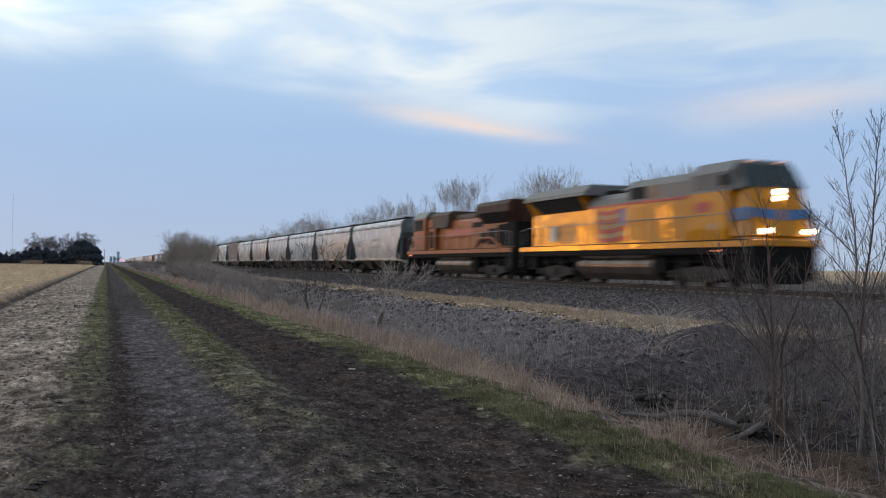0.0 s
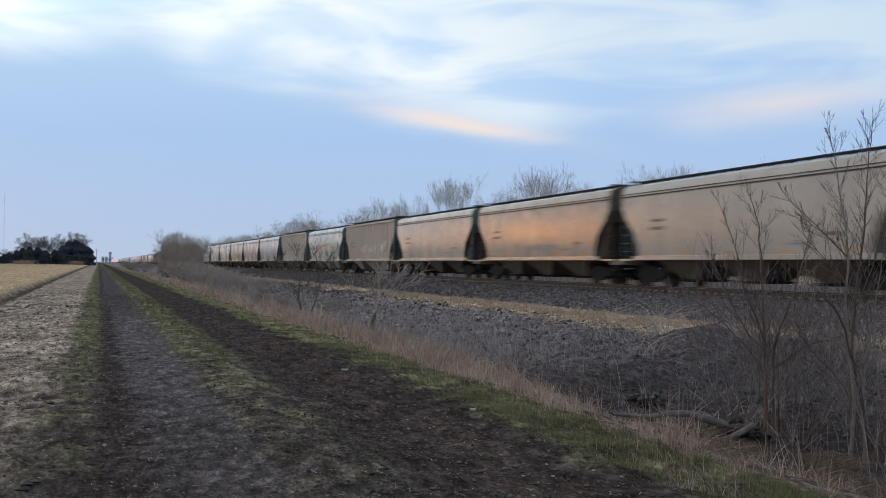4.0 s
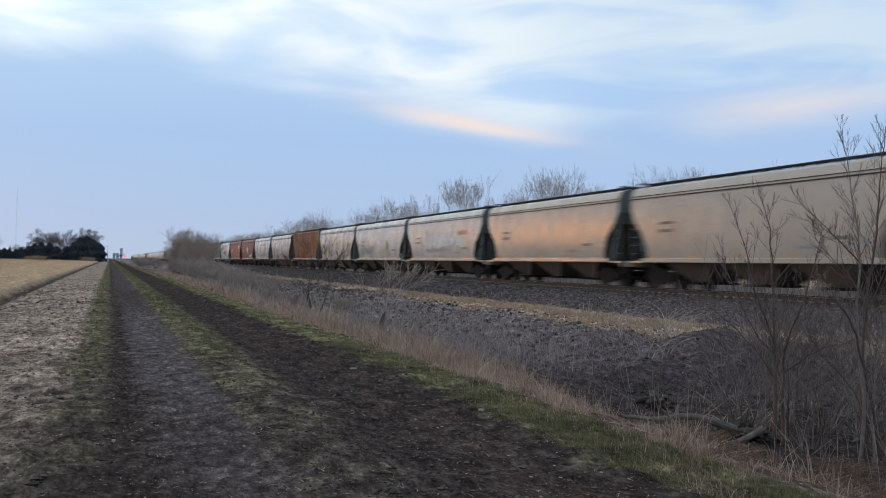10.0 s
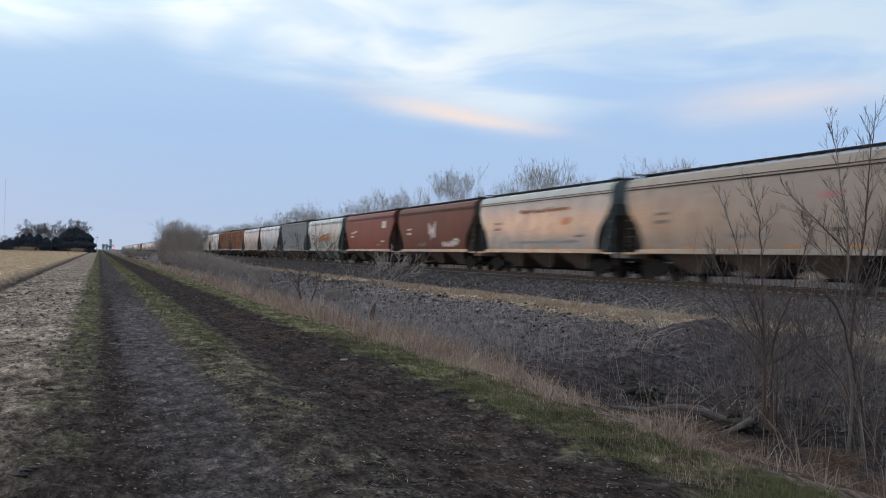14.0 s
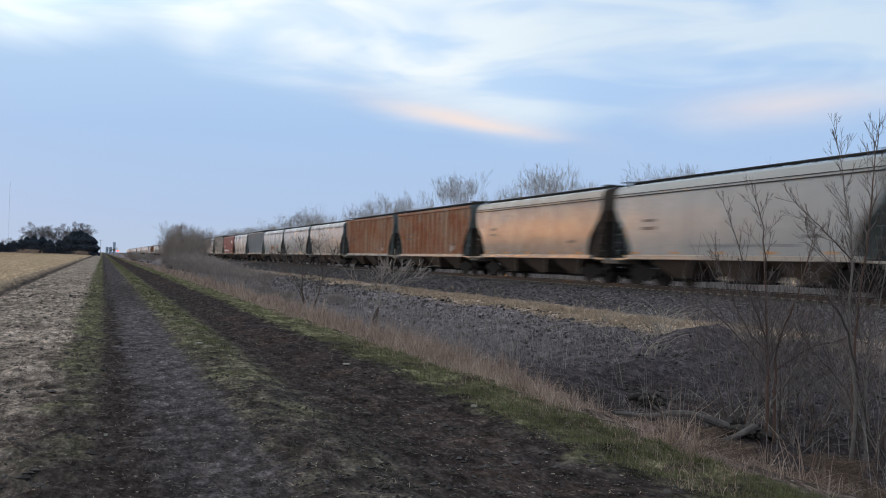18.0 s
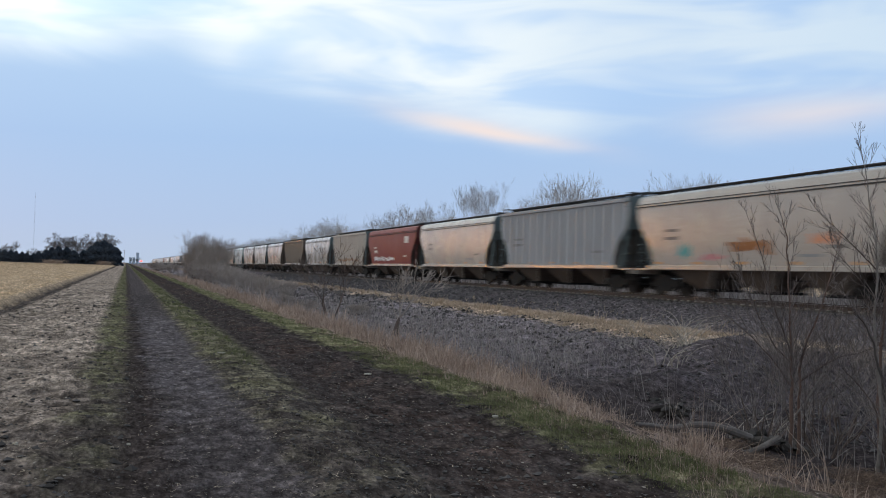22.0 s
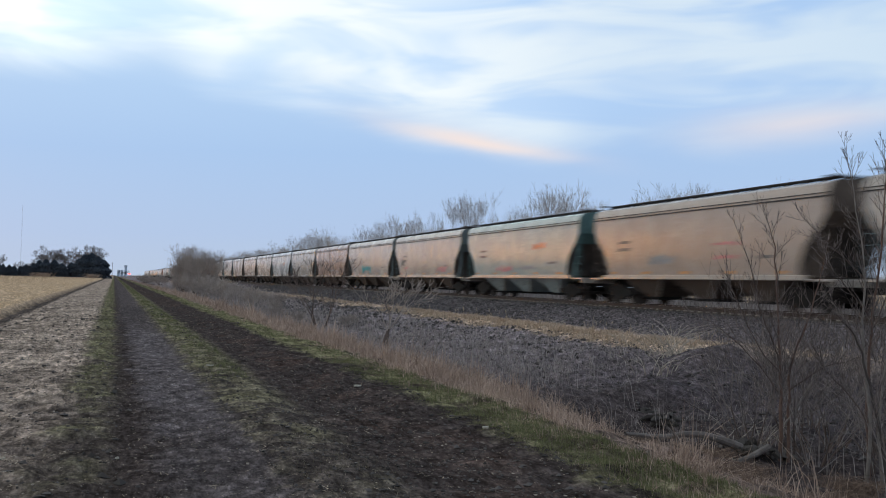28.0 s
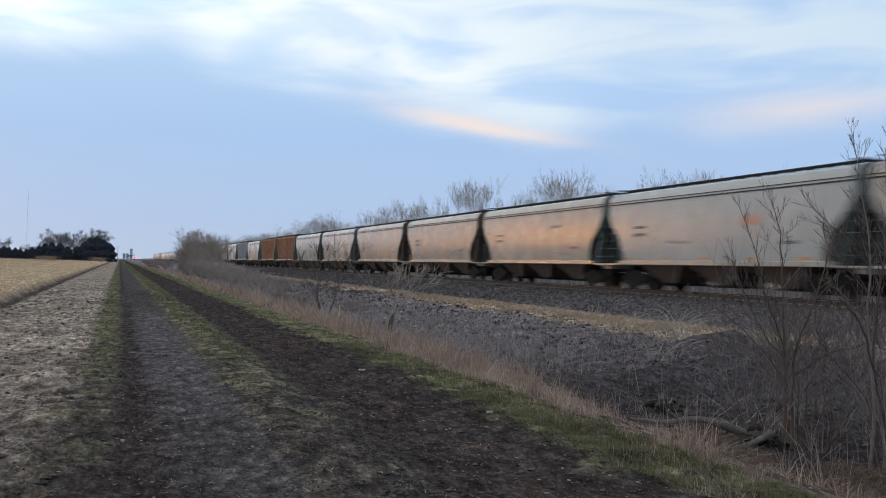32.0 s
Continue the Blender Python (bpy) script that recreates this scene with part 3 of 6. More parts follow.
# ---- train: things are built at the origin, +y forward is the way back along the train, and keyed in motions() ----
SPEED = 25.85           # metres a second, towards the camera and past it
PITCH = 17.5            # coupled length of most hopper cars
LENGTHS = [17.7, 16.9, 17.4, 17.3, 17.2, 17.4, 16.9, 17.6, 17.8, 17.7, 16.7, 16.7, 17.2, 17.2, 17.2, 16.7, 17.0, 17.4, 17.7, 17.2, 17.2, 17.7, 17.5, 17.5, 17.5, 17.2, 17.6, 17.2, 17.0, 17.1, 17.0, 17.1, 17.2, 17.4, 17.4, 17.9, 18.5, 17.7, 17.5, 17.9, 17.6, 17.3, 16.7, 16.7, 16.9, 16.6, 16.9, 17.6, 17.7, 17.6, 17.6, 17.6, 17.6]
FIRST = 72.3            # place of the first hopper's leading coupler at the start
TRAIN = []              # (thing, place of its middle at the start)


def truck(parent, y, mat_frame=None, axles=2, base=1.78, r=0.457):
    """A bogie under a car: two cast side frames, a bolster and wheel sets."""
    tr = part("truck", Geo().box(-.95, .95, y - .2, y + .2, .42, .72, .05), BLACKIRON, parent)
    half = base * (axles - 1) / 2
    for s in (-1, 1):
        x = s * 1.0
        out = [(y - half - .3, .40), (y - half - .3, .62), (y - half + .15, .70), (y - .35, .86), (y + .35, .86), (y + half - .15, .70), (y + half + .3, .62), (y + half + .3, .40), (y + half - .2, .42), (y + .45, .20), (y - .45, .20), (y - half + .2, .42)]
        part("side_frame", Geo().prism(out, 0, x - .07, x + .07), mat_frame or BLACKIRON, tr)
    for k in range(axles):
        yy = y - half + k * base
        w = Geo().tube((-.9, yy, r), (.9, yy, r), .07, .07, 8)
        part("axle", w, WHEELIRON, tr)
        for s in (-1, 1):
            g = Geo().wheel((0, 0, 0), r, .13, 18)
            if s > 0:
                g.v = [(-a, b, c) for a, b, c in g.v]
            g.v = [(a + s * .76, b + yy, c + r) for a, b, c in g.v]
            part("wheel", g, WHEELIRON, tr)
    return tr


def coupler(parent, y, s):
    g = Geo().box(-.1, .1, min(y, y + s * .75), max(y, y + s * .75), .74, .98, .03).box(-.17, .17, min(y + s * .5, y + s * .82), max(y + s * .5, y + s * .82), .70, 1.02, .05)
    return part("coupler", g, BLACKIRON, parent)


TOP_L, LOW_L = 8.03, 6.62


def half_length(z):
    """Half the length of a hopper's body at height z above the rail."""
    return float(np.interp(z, [1.2, 1.9, 2.5, 3.0, 3.3, 5], [LOW_L, LOW_L + .12, LOW_L + .5, TOP_L - .22, TOP_L, TOP_L]))


def hopper_body(curved=True, top=4.32):
    if curved:
        side = [(1.50, 1.28), (1.545, 1.7), (1.575, 2.3), (1.585, 2.9), (1.575, 3.4), (1.55, 3.88), (1.572, 3.90), (1.572, 3.96), (1.545, 3.98), (1.51, 4.18), (1.42, top), (1.22, top + .10), (0.7, top + .17), (0, top + .2)]
    else:
        side = [(1.47, 1.28), (1.47, 1.8), (1.47, 2.4), (1.47, 3.0), (1.47, 3.6), (1.47, top - .16), (1.56, top - .15), (1.56, top), (1.2, top + .07), (0.6, top + .13), (0, top + .15)]
    prof = side + [(-x, z) for x, z in reversed(side[:-1])]
    n, cols = len(prof), 12
    g = Geo()
    for j in range(cols + 1):
        s = -1 + 2 * j / cols
        for x, z in prof:
            g.v.append((x, s * half_length(z), z))
    for j in range(cols):
        for i in range(n - 1):
            a = j * n + i
            g.f.append((a, a + 1, a + n + 1, a + n))
    m = len(side) - 1
    for base in (0, cols * n):          # ends: the slope sheets
        for i in range(m):
            g.f.append((base + i, base + i + 1, base + n - 2 - i, base + n - 1 - i) if i < m - 1 else (base + i, base + i + 1, base + n - 1 - i))
    g.f.append(tuple(j * n for j in range(cols + 1)) + tuple(j * n + n - 1 for j in range(cols, -1, -1)))
    return g


def build_hopper(curved, full=True):
    top = 4.32 if curved else 4.42
    car = new("covered_hopper_car")
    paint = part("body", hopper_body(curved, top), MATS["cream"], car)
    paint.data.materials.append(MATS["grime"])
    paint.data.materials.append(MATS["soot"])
    # end faces get darker colours for dirt and the shade between cars, darkest below
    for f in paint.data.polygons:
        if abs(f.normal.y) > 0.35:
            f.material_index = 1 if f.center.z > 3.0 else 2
    if curved:
        for q in (-1, 1):
            # dark strips stand in for grime and the shadow under the eave
            part("eave_seam", Geo().box(min(q * 1.548, q * 1.592), max(q * 1.548, q * 1.592), -8.0, 8.0, 3.875, 3.915).box(min(q * 1.535, q * 1.572), max(q * 1.535, q * 1.572), -8.0, 8.0, 4.00, 4.02), DARKROOF, car, "dark grimy seam below the roof")
        paint.data.shade_smooth()
        paint.data.set_sharp_from_angle(angle=radians(28))
    # roof walk, hatch covers
    walkway = Geo()
    for s in (-1, 1):
        walkway.box(s * .66 - .2, s * .66 + .2, -7.9, 7.9, top + .255, top + .305, .012)
        for k in range(17):
            y = -7.8 + k * .975
            walkway.box(s * .66 - .18, s * .66 + .18, y - .09, y + .09, top + .05, top + .256)
    for y in (-7.75, 7.75):
        walkway.box(-1.3, 1.3, y - .15, y + .15, top + .255, top + .305, .012)
    part("roof_walk", walkway, DARKROOF, car, "dark grating walkway")
    hatch = Geo()
    for k in range(6):
        hatch.box(-.40, .40, -7.2 + k * 2.45, -5.05 + k * 2.45, top + .12, top + .22, .05)
    part("hatch_cover", hatch, MATS["roofgrey"], car)
    for s in (-1, 1):
        part("side_sill", Geo().box(s * 1.53 - .05, s * 1.53 + .05, -7.05, 7.05, 1.12, 1.31, .02), MATS["sill"], car, "dusty pale side sill")
    part("center_sill", Geo().box(-.28, .28, -8.2, 8.2, .78, 1.1, .04), BLACKIRON, car)
    bay_at = (-4.1, 0, 4.1) if not curved else (-3.9, 0, 3.9)
    for y in bay_at:
        w = 1.86
        g = Geo()
        lo, hi = (.74, .44), (1.42, w)
        z0, z1 = .36, 1.27
        g.add([(-lo[0], y - lo[1], z0), (lo[0], y - lo[1], z0), (lo[0], y + lo[1], z0), (-lo[0], y + lo[1], z0), (-hi[0], y - hi[1], z1), (hi[0], y - hi[1], z1), (hi[0], y + hi[1], z1), (-hi[0], y + hi[1], z1)],
              [(0, 3, 2, 1), (4, 5, 6, 7), (0, 1, 5, 4), (1, 2, 6, 5), (2, 3, 7, 6), (3, 0, 4, 7)])
        bay = part("hopper_bay", g, MATS["bay"], car, "grimy discharge hopper")
        part("outlet_gate", Geo().box(-.85, .85, y - .5, y + .5, .26, .37, .03).tube((-1.3, y, .31), (1.3, y, .31), .035), BLACKIRON, bay)
        for q in (-1, 1):
            part("bay_flange", Geo().add([(q * 1.45, y - w, 1.26), (q * 1.45, y - w + .07, 1.26), (q * .77, y - .37, .36), (q * .77, y - .44, .36), (q * 1.40, y - w, 1.26), (q * 1.40, y - w + .07, 1.26), (q * .72, y - .37, .36), (q * .72, y - .44, .36)],
                 [(0, 1, 2, 3), (4, 7, 6, 5), (0, 4, 5, 1), (2, 6, 7, 3), (0, 3, 7, 4), (1, 5, 6, 2)]), MATS["sill"], bay)
    for s in (-1, 1):
        plat = Geo().box(-1.5, 1.5, min(s * 7.2, s * 8.25), max(s * 7.2, s * 8.25), 1.10, 1.18, .02).box(-1.45, 1.45, s * 8.2 - .06, s * 8.2 + .06, .92, 1.12, .02)
        part("end_platform", plat, MATS["sill"], car)
        for q in (-1, 1):
            lad = Geo()
            for yy in (7.62, 8.08):
                lad.tube((q * 1.46, s * yy, 1.0), (q * 1.46, s * yy, top - .05), .022, .022, 5)
            for k in range(9):
                lad.tube((q * 1.46, s * 7.62, 1.15 + k * .36), (q * 1.46, s * 8.08, 1.15 + k * .36), .016, .016, 4)
            part("end_ladder", lad, MATS["grime"], car)
            part("end_post", Geo().add([(q * 1.32 - .05, s * 7.0 - .05, 1.15), (q * 1.32 + .05, s * 7.0 - .05, 1.15), (q * 1.32 + .05, s * 7.0 + .05, 1.15), (q * 1.32 - .05, s * 7.0 + .05, 1.15), (q * 1.32 - .05, s * 7.9 - .05, 3.4), (q * 1.32 + .05, s * 7.9 - .05, 3.4), (q * 1.32 + .05, s * 7.9 + .05, 3.4), (q * 1.32 - .05, s * 7.9 + .05, 3.4)],
                 [(0, 3, 2, 1), (4, 5, 6, 7), (0, 1, 5, 4), (1, 2, 6, 5), (2, 3, 7, 6), (3, 0, 4, 7)]), MATS["grime"], car)
        coupler(car, s * 8.1, s)
        truck(car, s * 6.3)
        part("air_tank", Geo().tube((-.4, s * 7.5, 1.45), (.5, s * 7.5, 1.45), .2, .2, 10), BLACKIRON, car)
    if not curved:
        rib = None
        for q in (-1, 1):
            for k in range(15):
                y = -7.0 + k * 1.0
                zlo = 1.32 if abs(y) < 6.5 else 2.6
                if rib is None or zlo != 1.32:
                    o = part("side_rib", Geo().prism([(y - .07, zlo), (y + .07, zlo), (y + .05, top - .17), (y - .05, top - .17)], 0, min(q * 1.465, q * 1.545), max(q * 1.465, q * 1.545)), MATS["cream"], car)
                    if zlo == 1.32:
                        rib, rib_y, rib_q = o, y, q
                else:
                    again(rib, pose(0, y - rib_y, 0) @ (Matrix.Identity(4) if q == rib_q else Matrix.Translation((q * 1.505 - rib_q * 1.505, 0, 0))))
    return car


MATS = {
    "roofgrey": plain("dusty_roof_hatch", (0.30, 0.28, 0.26), 0.6, 0.2, 0.25, 1.5),
    "sill": car_paint("dusty_sill_paint", (0.42, 0.37, 0.33), 0.25, 0.5),
    # grime, with shade and bluish sky light mixed into the colour
    "grime": plain("grimy_blue_grey_end_paint", (0.13, 0.165, 0.175), 0.8, 0.0, 0.4, 1.2),
    # dirt plus the shade under the end overhang, put into the colour
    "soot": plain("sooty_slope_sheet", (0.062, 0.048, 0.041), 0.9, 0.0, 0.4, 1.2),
    "brownend": plain("grimy_brown_end_paint", (0.125, 0.092, 0.075), 0.85, 0.0, 0.45, 1.2),
    "redend": plain("dark_red_end_paint", (0.10, 0.022, 0.02), 0.8, 0.0, 0.35, 1.2),
    "greenend": plain("dark_green_end_paint", (0.085, 0.165, 0.17), 0.7, 0.0, 0.35, 1.2),
    # grime and the shade under the car are both in the bay colour
    "bay": car_paint("grimy_bay_paint", (0.125, 0.095, 0.076), 0.30, 0.8, 0.6, (0.07, 0.04, 0.025), spec=0.1),
    "cream": car_paint("weathered_cream_paint", (0.46, 0.405, 0.37), 0.10, 0.5),
    "tan": car_paint("weathered_tan_paint", (0.43, 0.345, 0.30), 0.14, 0.5),
    "pinkish": car_paint("faded_pinkish_tan_paint", (0.35, 0.245, 0.21), 0.16, 0.5),
    "white": car_paint("chalky_white_paint", (0.475, 0.475, 0.485), 0.12, 0.5),
    "teal": car_paint("pale_grey_green_paint", (0.38, 0.44, 0.435), 0.12, 0.4),
    "grey": car_paint("flat_grey_paint", (0.36, 0.37, 0.40), 0.12, 0.4, 0.5, spec=0.12),
    "brown": car_paint("dusty_brown_paint", (0.28, 0.22, 0.18), 0.32, 0.6, 0.5, spec=0.15),
    "beige": car_paint("stained_beige_paint", (0.52, 0.455, 0.41), 0.22, 0.35, 0.5, spec=0.15),
    "red": car_paint("oxide_red_paint", (0.22, 0.028, 0.024), 0.05, 0.4, 0.45, spec=0.12),
    "oxide": car_paint("patchy_oxide_paint", (0.15, 0.032, 0.022), 0.1, 0.45, 0.45, spec=0.12),
    "rust": car_paint("rust_eaten_brown_paint", (0.38, 0.25, 0.18), 0.76, 0.6, 0.5, (0.195, 0.058, 0.019), spec=0.15),
    "rustgrey": car_paint("rust_streaked_grey_paint", (0.48, 0.405, 0.365), 0.36, 0.5, 0.5, (0.19, 0.085, 0.045)),
}
LOOKS = {
    "cream": "cream covered hopper car with grime streaks", "tan": "weathered tan covered hopper car", "pinkish": "faded pinkish-brown covered hopper car",
    "white": "chalky white covered hopper car", "teal": "pale grey-green covered hopper car", "grey": "flat grey ribbed covered hopper car",
    "brown": "dusty brown ribbed covered hopper car", "beige": "rust-stained beige ribbed covered hopper car", "red": "oxide-red covered hopper car with a white panel",
    "oxide": "dark oxide-red covered hopper car with a pale patch", "rust": "rust-eaten brown ribbed covered hopper car", "rustgrey": "rust-streaked tan ribbed covered hopper car"}
# paint of every hopper from the engines back; capitals have ribbed sides
CODE = {"c": "cream", "t": "tan", "p": "pinkish", "w": "white", "g": "teal", "G": "grey", "B": "brown", "E": "beige", "r": "red", "o": "oxide", "R": "rust", "S": "rustgrey"}
ORDER = "wcwctc" "SgEcttccww" "cRtworgGwt" "RRcccGcrE" "cBtctgccpc" "wcttccRRcG" "ctcwtcBcgt" "ccRtcwctgc" "tcwcBctwcc" "ctw"


def set_paint(car, mat, bays, ends):
    for o in car.children:
        kind = o.name.split(".")[0]
        if kind in ("body", "side_rib", "hopper_bay"):
            o.material_slots[0].link = "OBJECT"
            o.material_slots[0].material = MATS["bay"] if kind == "hopper_bay" and not bays else mat
        if kind == "body":
            o.material_slots[1].link = "OBJECT"
            o.material_slots[1].material = MATS[ends]
        if kind in ("end_ladder", "end_post"):
            o.material_slots[0].link = "OBJECT"
            o.material_slots[0].material = MATS[ends]


HOPPERS = []


def build_hoppers():
    master = {True: build_hopper(True), False: build_hopper(False)}
    used = {True: False, False: False}
    start = FIRST
    for k, code in enumerate(ORDER):
        curved = code.islower()
        if not used[curved]:
            car, used[curved] = master[curved], True
        else:
            car = copy_thing(master[curved], pose(0, 0, 0))
        paint = CODE[code]
        set_paint(car, MATS[paint], code in "gS", {"g": "greenend", "r": "redend", "o": "brownend", "t": "brownend", "p": "brownend", "B": "brownend"}.get(code, "grime"))
        tagged(car, LOOKS[paint] + " on the rails", "freight car", "hopper cars of the train")
        HOPPERS.append(car)
        length = LENGTHS[k] if k < len(LENGTHS) else PITCH
        TRAIN.append((car, start + length / 2))
        start += length


build_hoppers()

INK = plain("dark_stencil_paint", (0.15, 0.135, 0.13), 0.7)
TAGS = {
    "ink": INK, "orange": plain("orange_spray_paint", (0.56, 0.235, 0.13), 0.6), "white": plain("white_spray_paint", (0.68, 0.66, 0.66), 0.6),
    "pink": plain("pink_spray_paint", (0.47, 0.19, 0.20), 0.6), "cyan": plain("cyan_spray_paint", (0.03, 0.30, 0.33), 0.6),
    "violet": plain("violet_spray_paint", (0.30, 0.20, 0.30), 0.6), "yellow": plain("yellow_spray_paint", (0.55, 0.36, 0.06), 0.6),
    "green": plain("green_spray_paint", (0.17, 0.23, 0.13), 0.6), "rust": plain("rust_stain", (0.30, 0.12, 0.045), 0.9),
    "ash": plain("grey_spray_paint", (0.25, 0.25, 0.26), 0.7), "panel": plain("white_panel_paint", (0.62, 0.55, 0.52), 0.6)}
REFLECT = plain("yellow_reflector", (0.60, 0.25, 0.05), 0.4)


def side_x(z, ribbed):
    """Distance of the side sheet from the car's middle at height z."""
    if ribbed:
        return 1.47
    return float(np.interp(z, [1.28, 1.7, 2.3, 2.9, 3.4, 3.88], [1.50, 1.545, 1.575, 1.585, 1.575, 1.55]))


def decal(car, name, mat, y0, y1, z0, z1, ribbed, lift=.006, label="", rows=3):
    """A thin painted patch that follows the near side of a car."""
    g = Geo()
    zs = [z0 + (z1 - z0) * k / rows for k in range(rows + 1)]
    for out in (lift, -.004):
        for z in zs:
            g.v += [(-side_x(z, ribbed) - out, y0, z), (-side_x(z, ribbed) - out, y1, z)]
    n = 2 * (rows + 1)
    for k in range(rows):
        a = 2 * k
        g.f += [(a, a + 1, a + 3, a + 2), (n + a, n + a + 2, n + a + 3, n + a + 1)]
    return part(name, g, mat, car, label)


def spray(car, mat, y0, y1, z0, z1, ribbed, seed, n=9, label="sprayed graffiti strokes"):
    """Graffiti: bent overlapping strokes on the near side, with no readable sign."""
    rng = random.Random(seed)
    g = Geo()
    for k in range(n):
        yc = y0 + (y1 - y0) * (k + .5) / n
        w = (y1 - y0) / n * rng.uniform(.25, .5)
        top, low = z1 - rng.uniform(0, .3) * (z1 - z0), z0 + rng.uniform(0, .3) * (z1 - z0)
        lean = rng.uniform(-.35, .35) * w * 2
        lift = .006 + .0015 * k
        pts = []
        for i in range(5):
            f = i / 4
            z = low + (top - low) * f
            c = yc + lean * (f - .5) * 2 + math.sin(f * 5 + k) * w * .5
            ww = w * (.55 + .6 * math.sin(3.1 * f + .3))
            pts += [(-side_x(z, ribbed) - lift, c - ww, z), (-side_x(z, ribbed) - lift, c + ww, z)]
        g.add(pts, [(2 * i, 2 * i + 1, 2 * i + 3, 2 * i + 2) for i in range(4)])
        if k % 2:
            z = low + (top - low) * rng.uniform(.2, .8)
            h = (z1 - z0) * .09
            g.add([(-side_x(z, ribbed) - lift - .001, yc - w * 1.6, z - h), (-side_x(z, ribbed) - lift - .001, yc + w * 1.4, z - h), (-side_x(z, ribbed) - lift - .001, yc + w * 1.7, z + h), (-side_x(z, ribbed) - lift - .001, yc - w * 1.3, z + h)], [(0, 1, 2, 3)])
    return tagged(part("graffiti", g, mat, car), label, kind="stuff")


# car number: (paint, from, to along the car, low, high); the front of a car is at the lower numbers
SPRAYS = {
    1: [("ash", -2.2, 1.0, 2.75, 3.05), ("ash", -2.4, 0.8, 2.2, 2.45)], 3: [("orange", -5.0, -4.2, 2.6, 2.9)], 5: [("ash", -3, 1, 1.6, 2.0)],
    7: [("panel", -2.6, 2.4, 1.7, 2.6), ("violet", -2.4, 2.6, 2.0, 2.35), ("white", -5.4, -3.8, 1.8, 2.9), ("orange", 5.6, 6.4, 1.5, 1.8)], 8: [("pink", 1.6, 3.2, 1.9, 3.0), ("orange", -1.2, .2, 2.0, 3.2), ("orange", -5.4, -4.4, 2.3, 2.7), ("yellow", -3.6, -2.8, 2.0, 2.6)],
    9: [("ash", -2, 3, 2.4, 2.7)], 10: [("pink", -5.2, -4.0, 2.6, 3.0)], 11: [("green", -5.9, -4.9, 1.6, 2.0)], 12: [("yellow", 1.0, 5.0, 1.7, 2.5), ("green", -5.2, -1.0, 1.6, 2.8), ("orange", -2, 1, 1.6, 2.0)],
    15: [("white", -4.8, 3.8, 1.9, 3.3), ("orange", -5.6, -3.6, 2.8, 3.2), ("ash", -2.0, 3.0, 1.7, 2.1)], 16: [("ash", 1.2, 5.8, 1.5, 2.5), ("green", -3.6, -2.6, 1.7, 2.9)], 17: [("ash", -3, 2, 1.7, 1.9)],
    18: [("panel", -5.2, -4.4, 1.5, 1.9)], 19: [("pink", -5.0, -4.1, 2.9, 3.3), ("ash", -2.0, 1.0, 1.7, 1.95)], 20: [("rust", -4.0, 2.0, 3.2, 3.5), ("orange", -4.2, -3.0, 2.5, 3.0), ("ash", -5, 3, 1.6, 1.8)],
    21: [("panel", -.9, .7, 2.0, 3.3), ("panel", -5.5, -2.2, 1.45, 1.95), ("ink", 1.2, 3.2, 1.45, 1.9)], 22: [("panel", 3.5, 4.5, 2.7, 3.0)], 23: [("rust", -3.0, 2.0, 2.0, 3.0), ("orange", -4.6, -3.4, 2.6, 3.0), ("ash", -1, 3, 1.7, 1.9)], 24: [("ash", -.6, .4, 2.9, 3.2), ("rust", -6, 2, 1.5, 1.8)],
    25: [("ash", -3, 2, 1.6, 1.8)], 27: [("panel", -5.3, -4.4, 1.5, 1.9)], 28: [("panel", -5.3, -4.4, 1.5, 1.9)], 30: [("violet", -1.5, 0.5, 1.6, 2.1)], 31: [("cyan", 3.6, 4.6, 1.5, 2.3), ("rust", -1.6, 1.0, 1.7, 2.4), ("pink", 1.2, 3.0, 1.5, 1.8), ("orange", -5.0, -3.5, 2.0, 2.5)],
    34: [("white", -1.5, 5.5, 1.5, 2.0), ("panel", 4.2, 5.4, 2.2, 2.6), ("panel", 4.2, 5.2, 1.75, 2.0)], 35: [("rust", -5.0, 5.0, 1.5, 1.9), ("panel", -2.4, -1.4, 2.5, 3.1)], 37: [("orange", 4.5, 6.0, 1.6, 1.9)], 38: [("orange", 1.6, 2.6, 2.1, 2.6), ("orange", -2.0, -1.2, 2.0, 2.5), ("panel", -5.6, -4.6, 1.6, 1.95)],
    39: [("ash", 4.0, 5.2, 1.8, 2.2)], 40: [("pink", -3.6, -1.6, 2.4, 2.6), ("pink", -3.4, -1.8, 1.9, 2.1), ("ash", 1.0, 3.0, 1.7, 2.2)], 41: [("orange", -4.2, -2.4, 2.6, 3.2), ("pink", 0.4, 3.0, 1.5, 1.9), ("ash", -2.6, -.6, 1.6, 1.9)], 42: [("pink", -5.2, -3.0, 1.5, 2.0), ("ink", 5.2, 6.2, 1.9, 2.7), ("pink", 4.4, 5.2, 1.7, 2.0)], 43: [("cyan", -1.0, 2.4, 1.45, 2.3), ("ash", 4.5, 6.0, 1.6, 2.2)],
    44: [("ash", -3, 1, 1.7, 1.9)], 46: [("orange", -3.4, -2.2, 2.6, 3.1), ("ash", 1, 3, 2.0, 2.2)], 47: [("ash", -3.6, -2.2, 3.0, 3.2)], 48: [("ash", -4.0, -1.8, 1.7, 2.0)]}


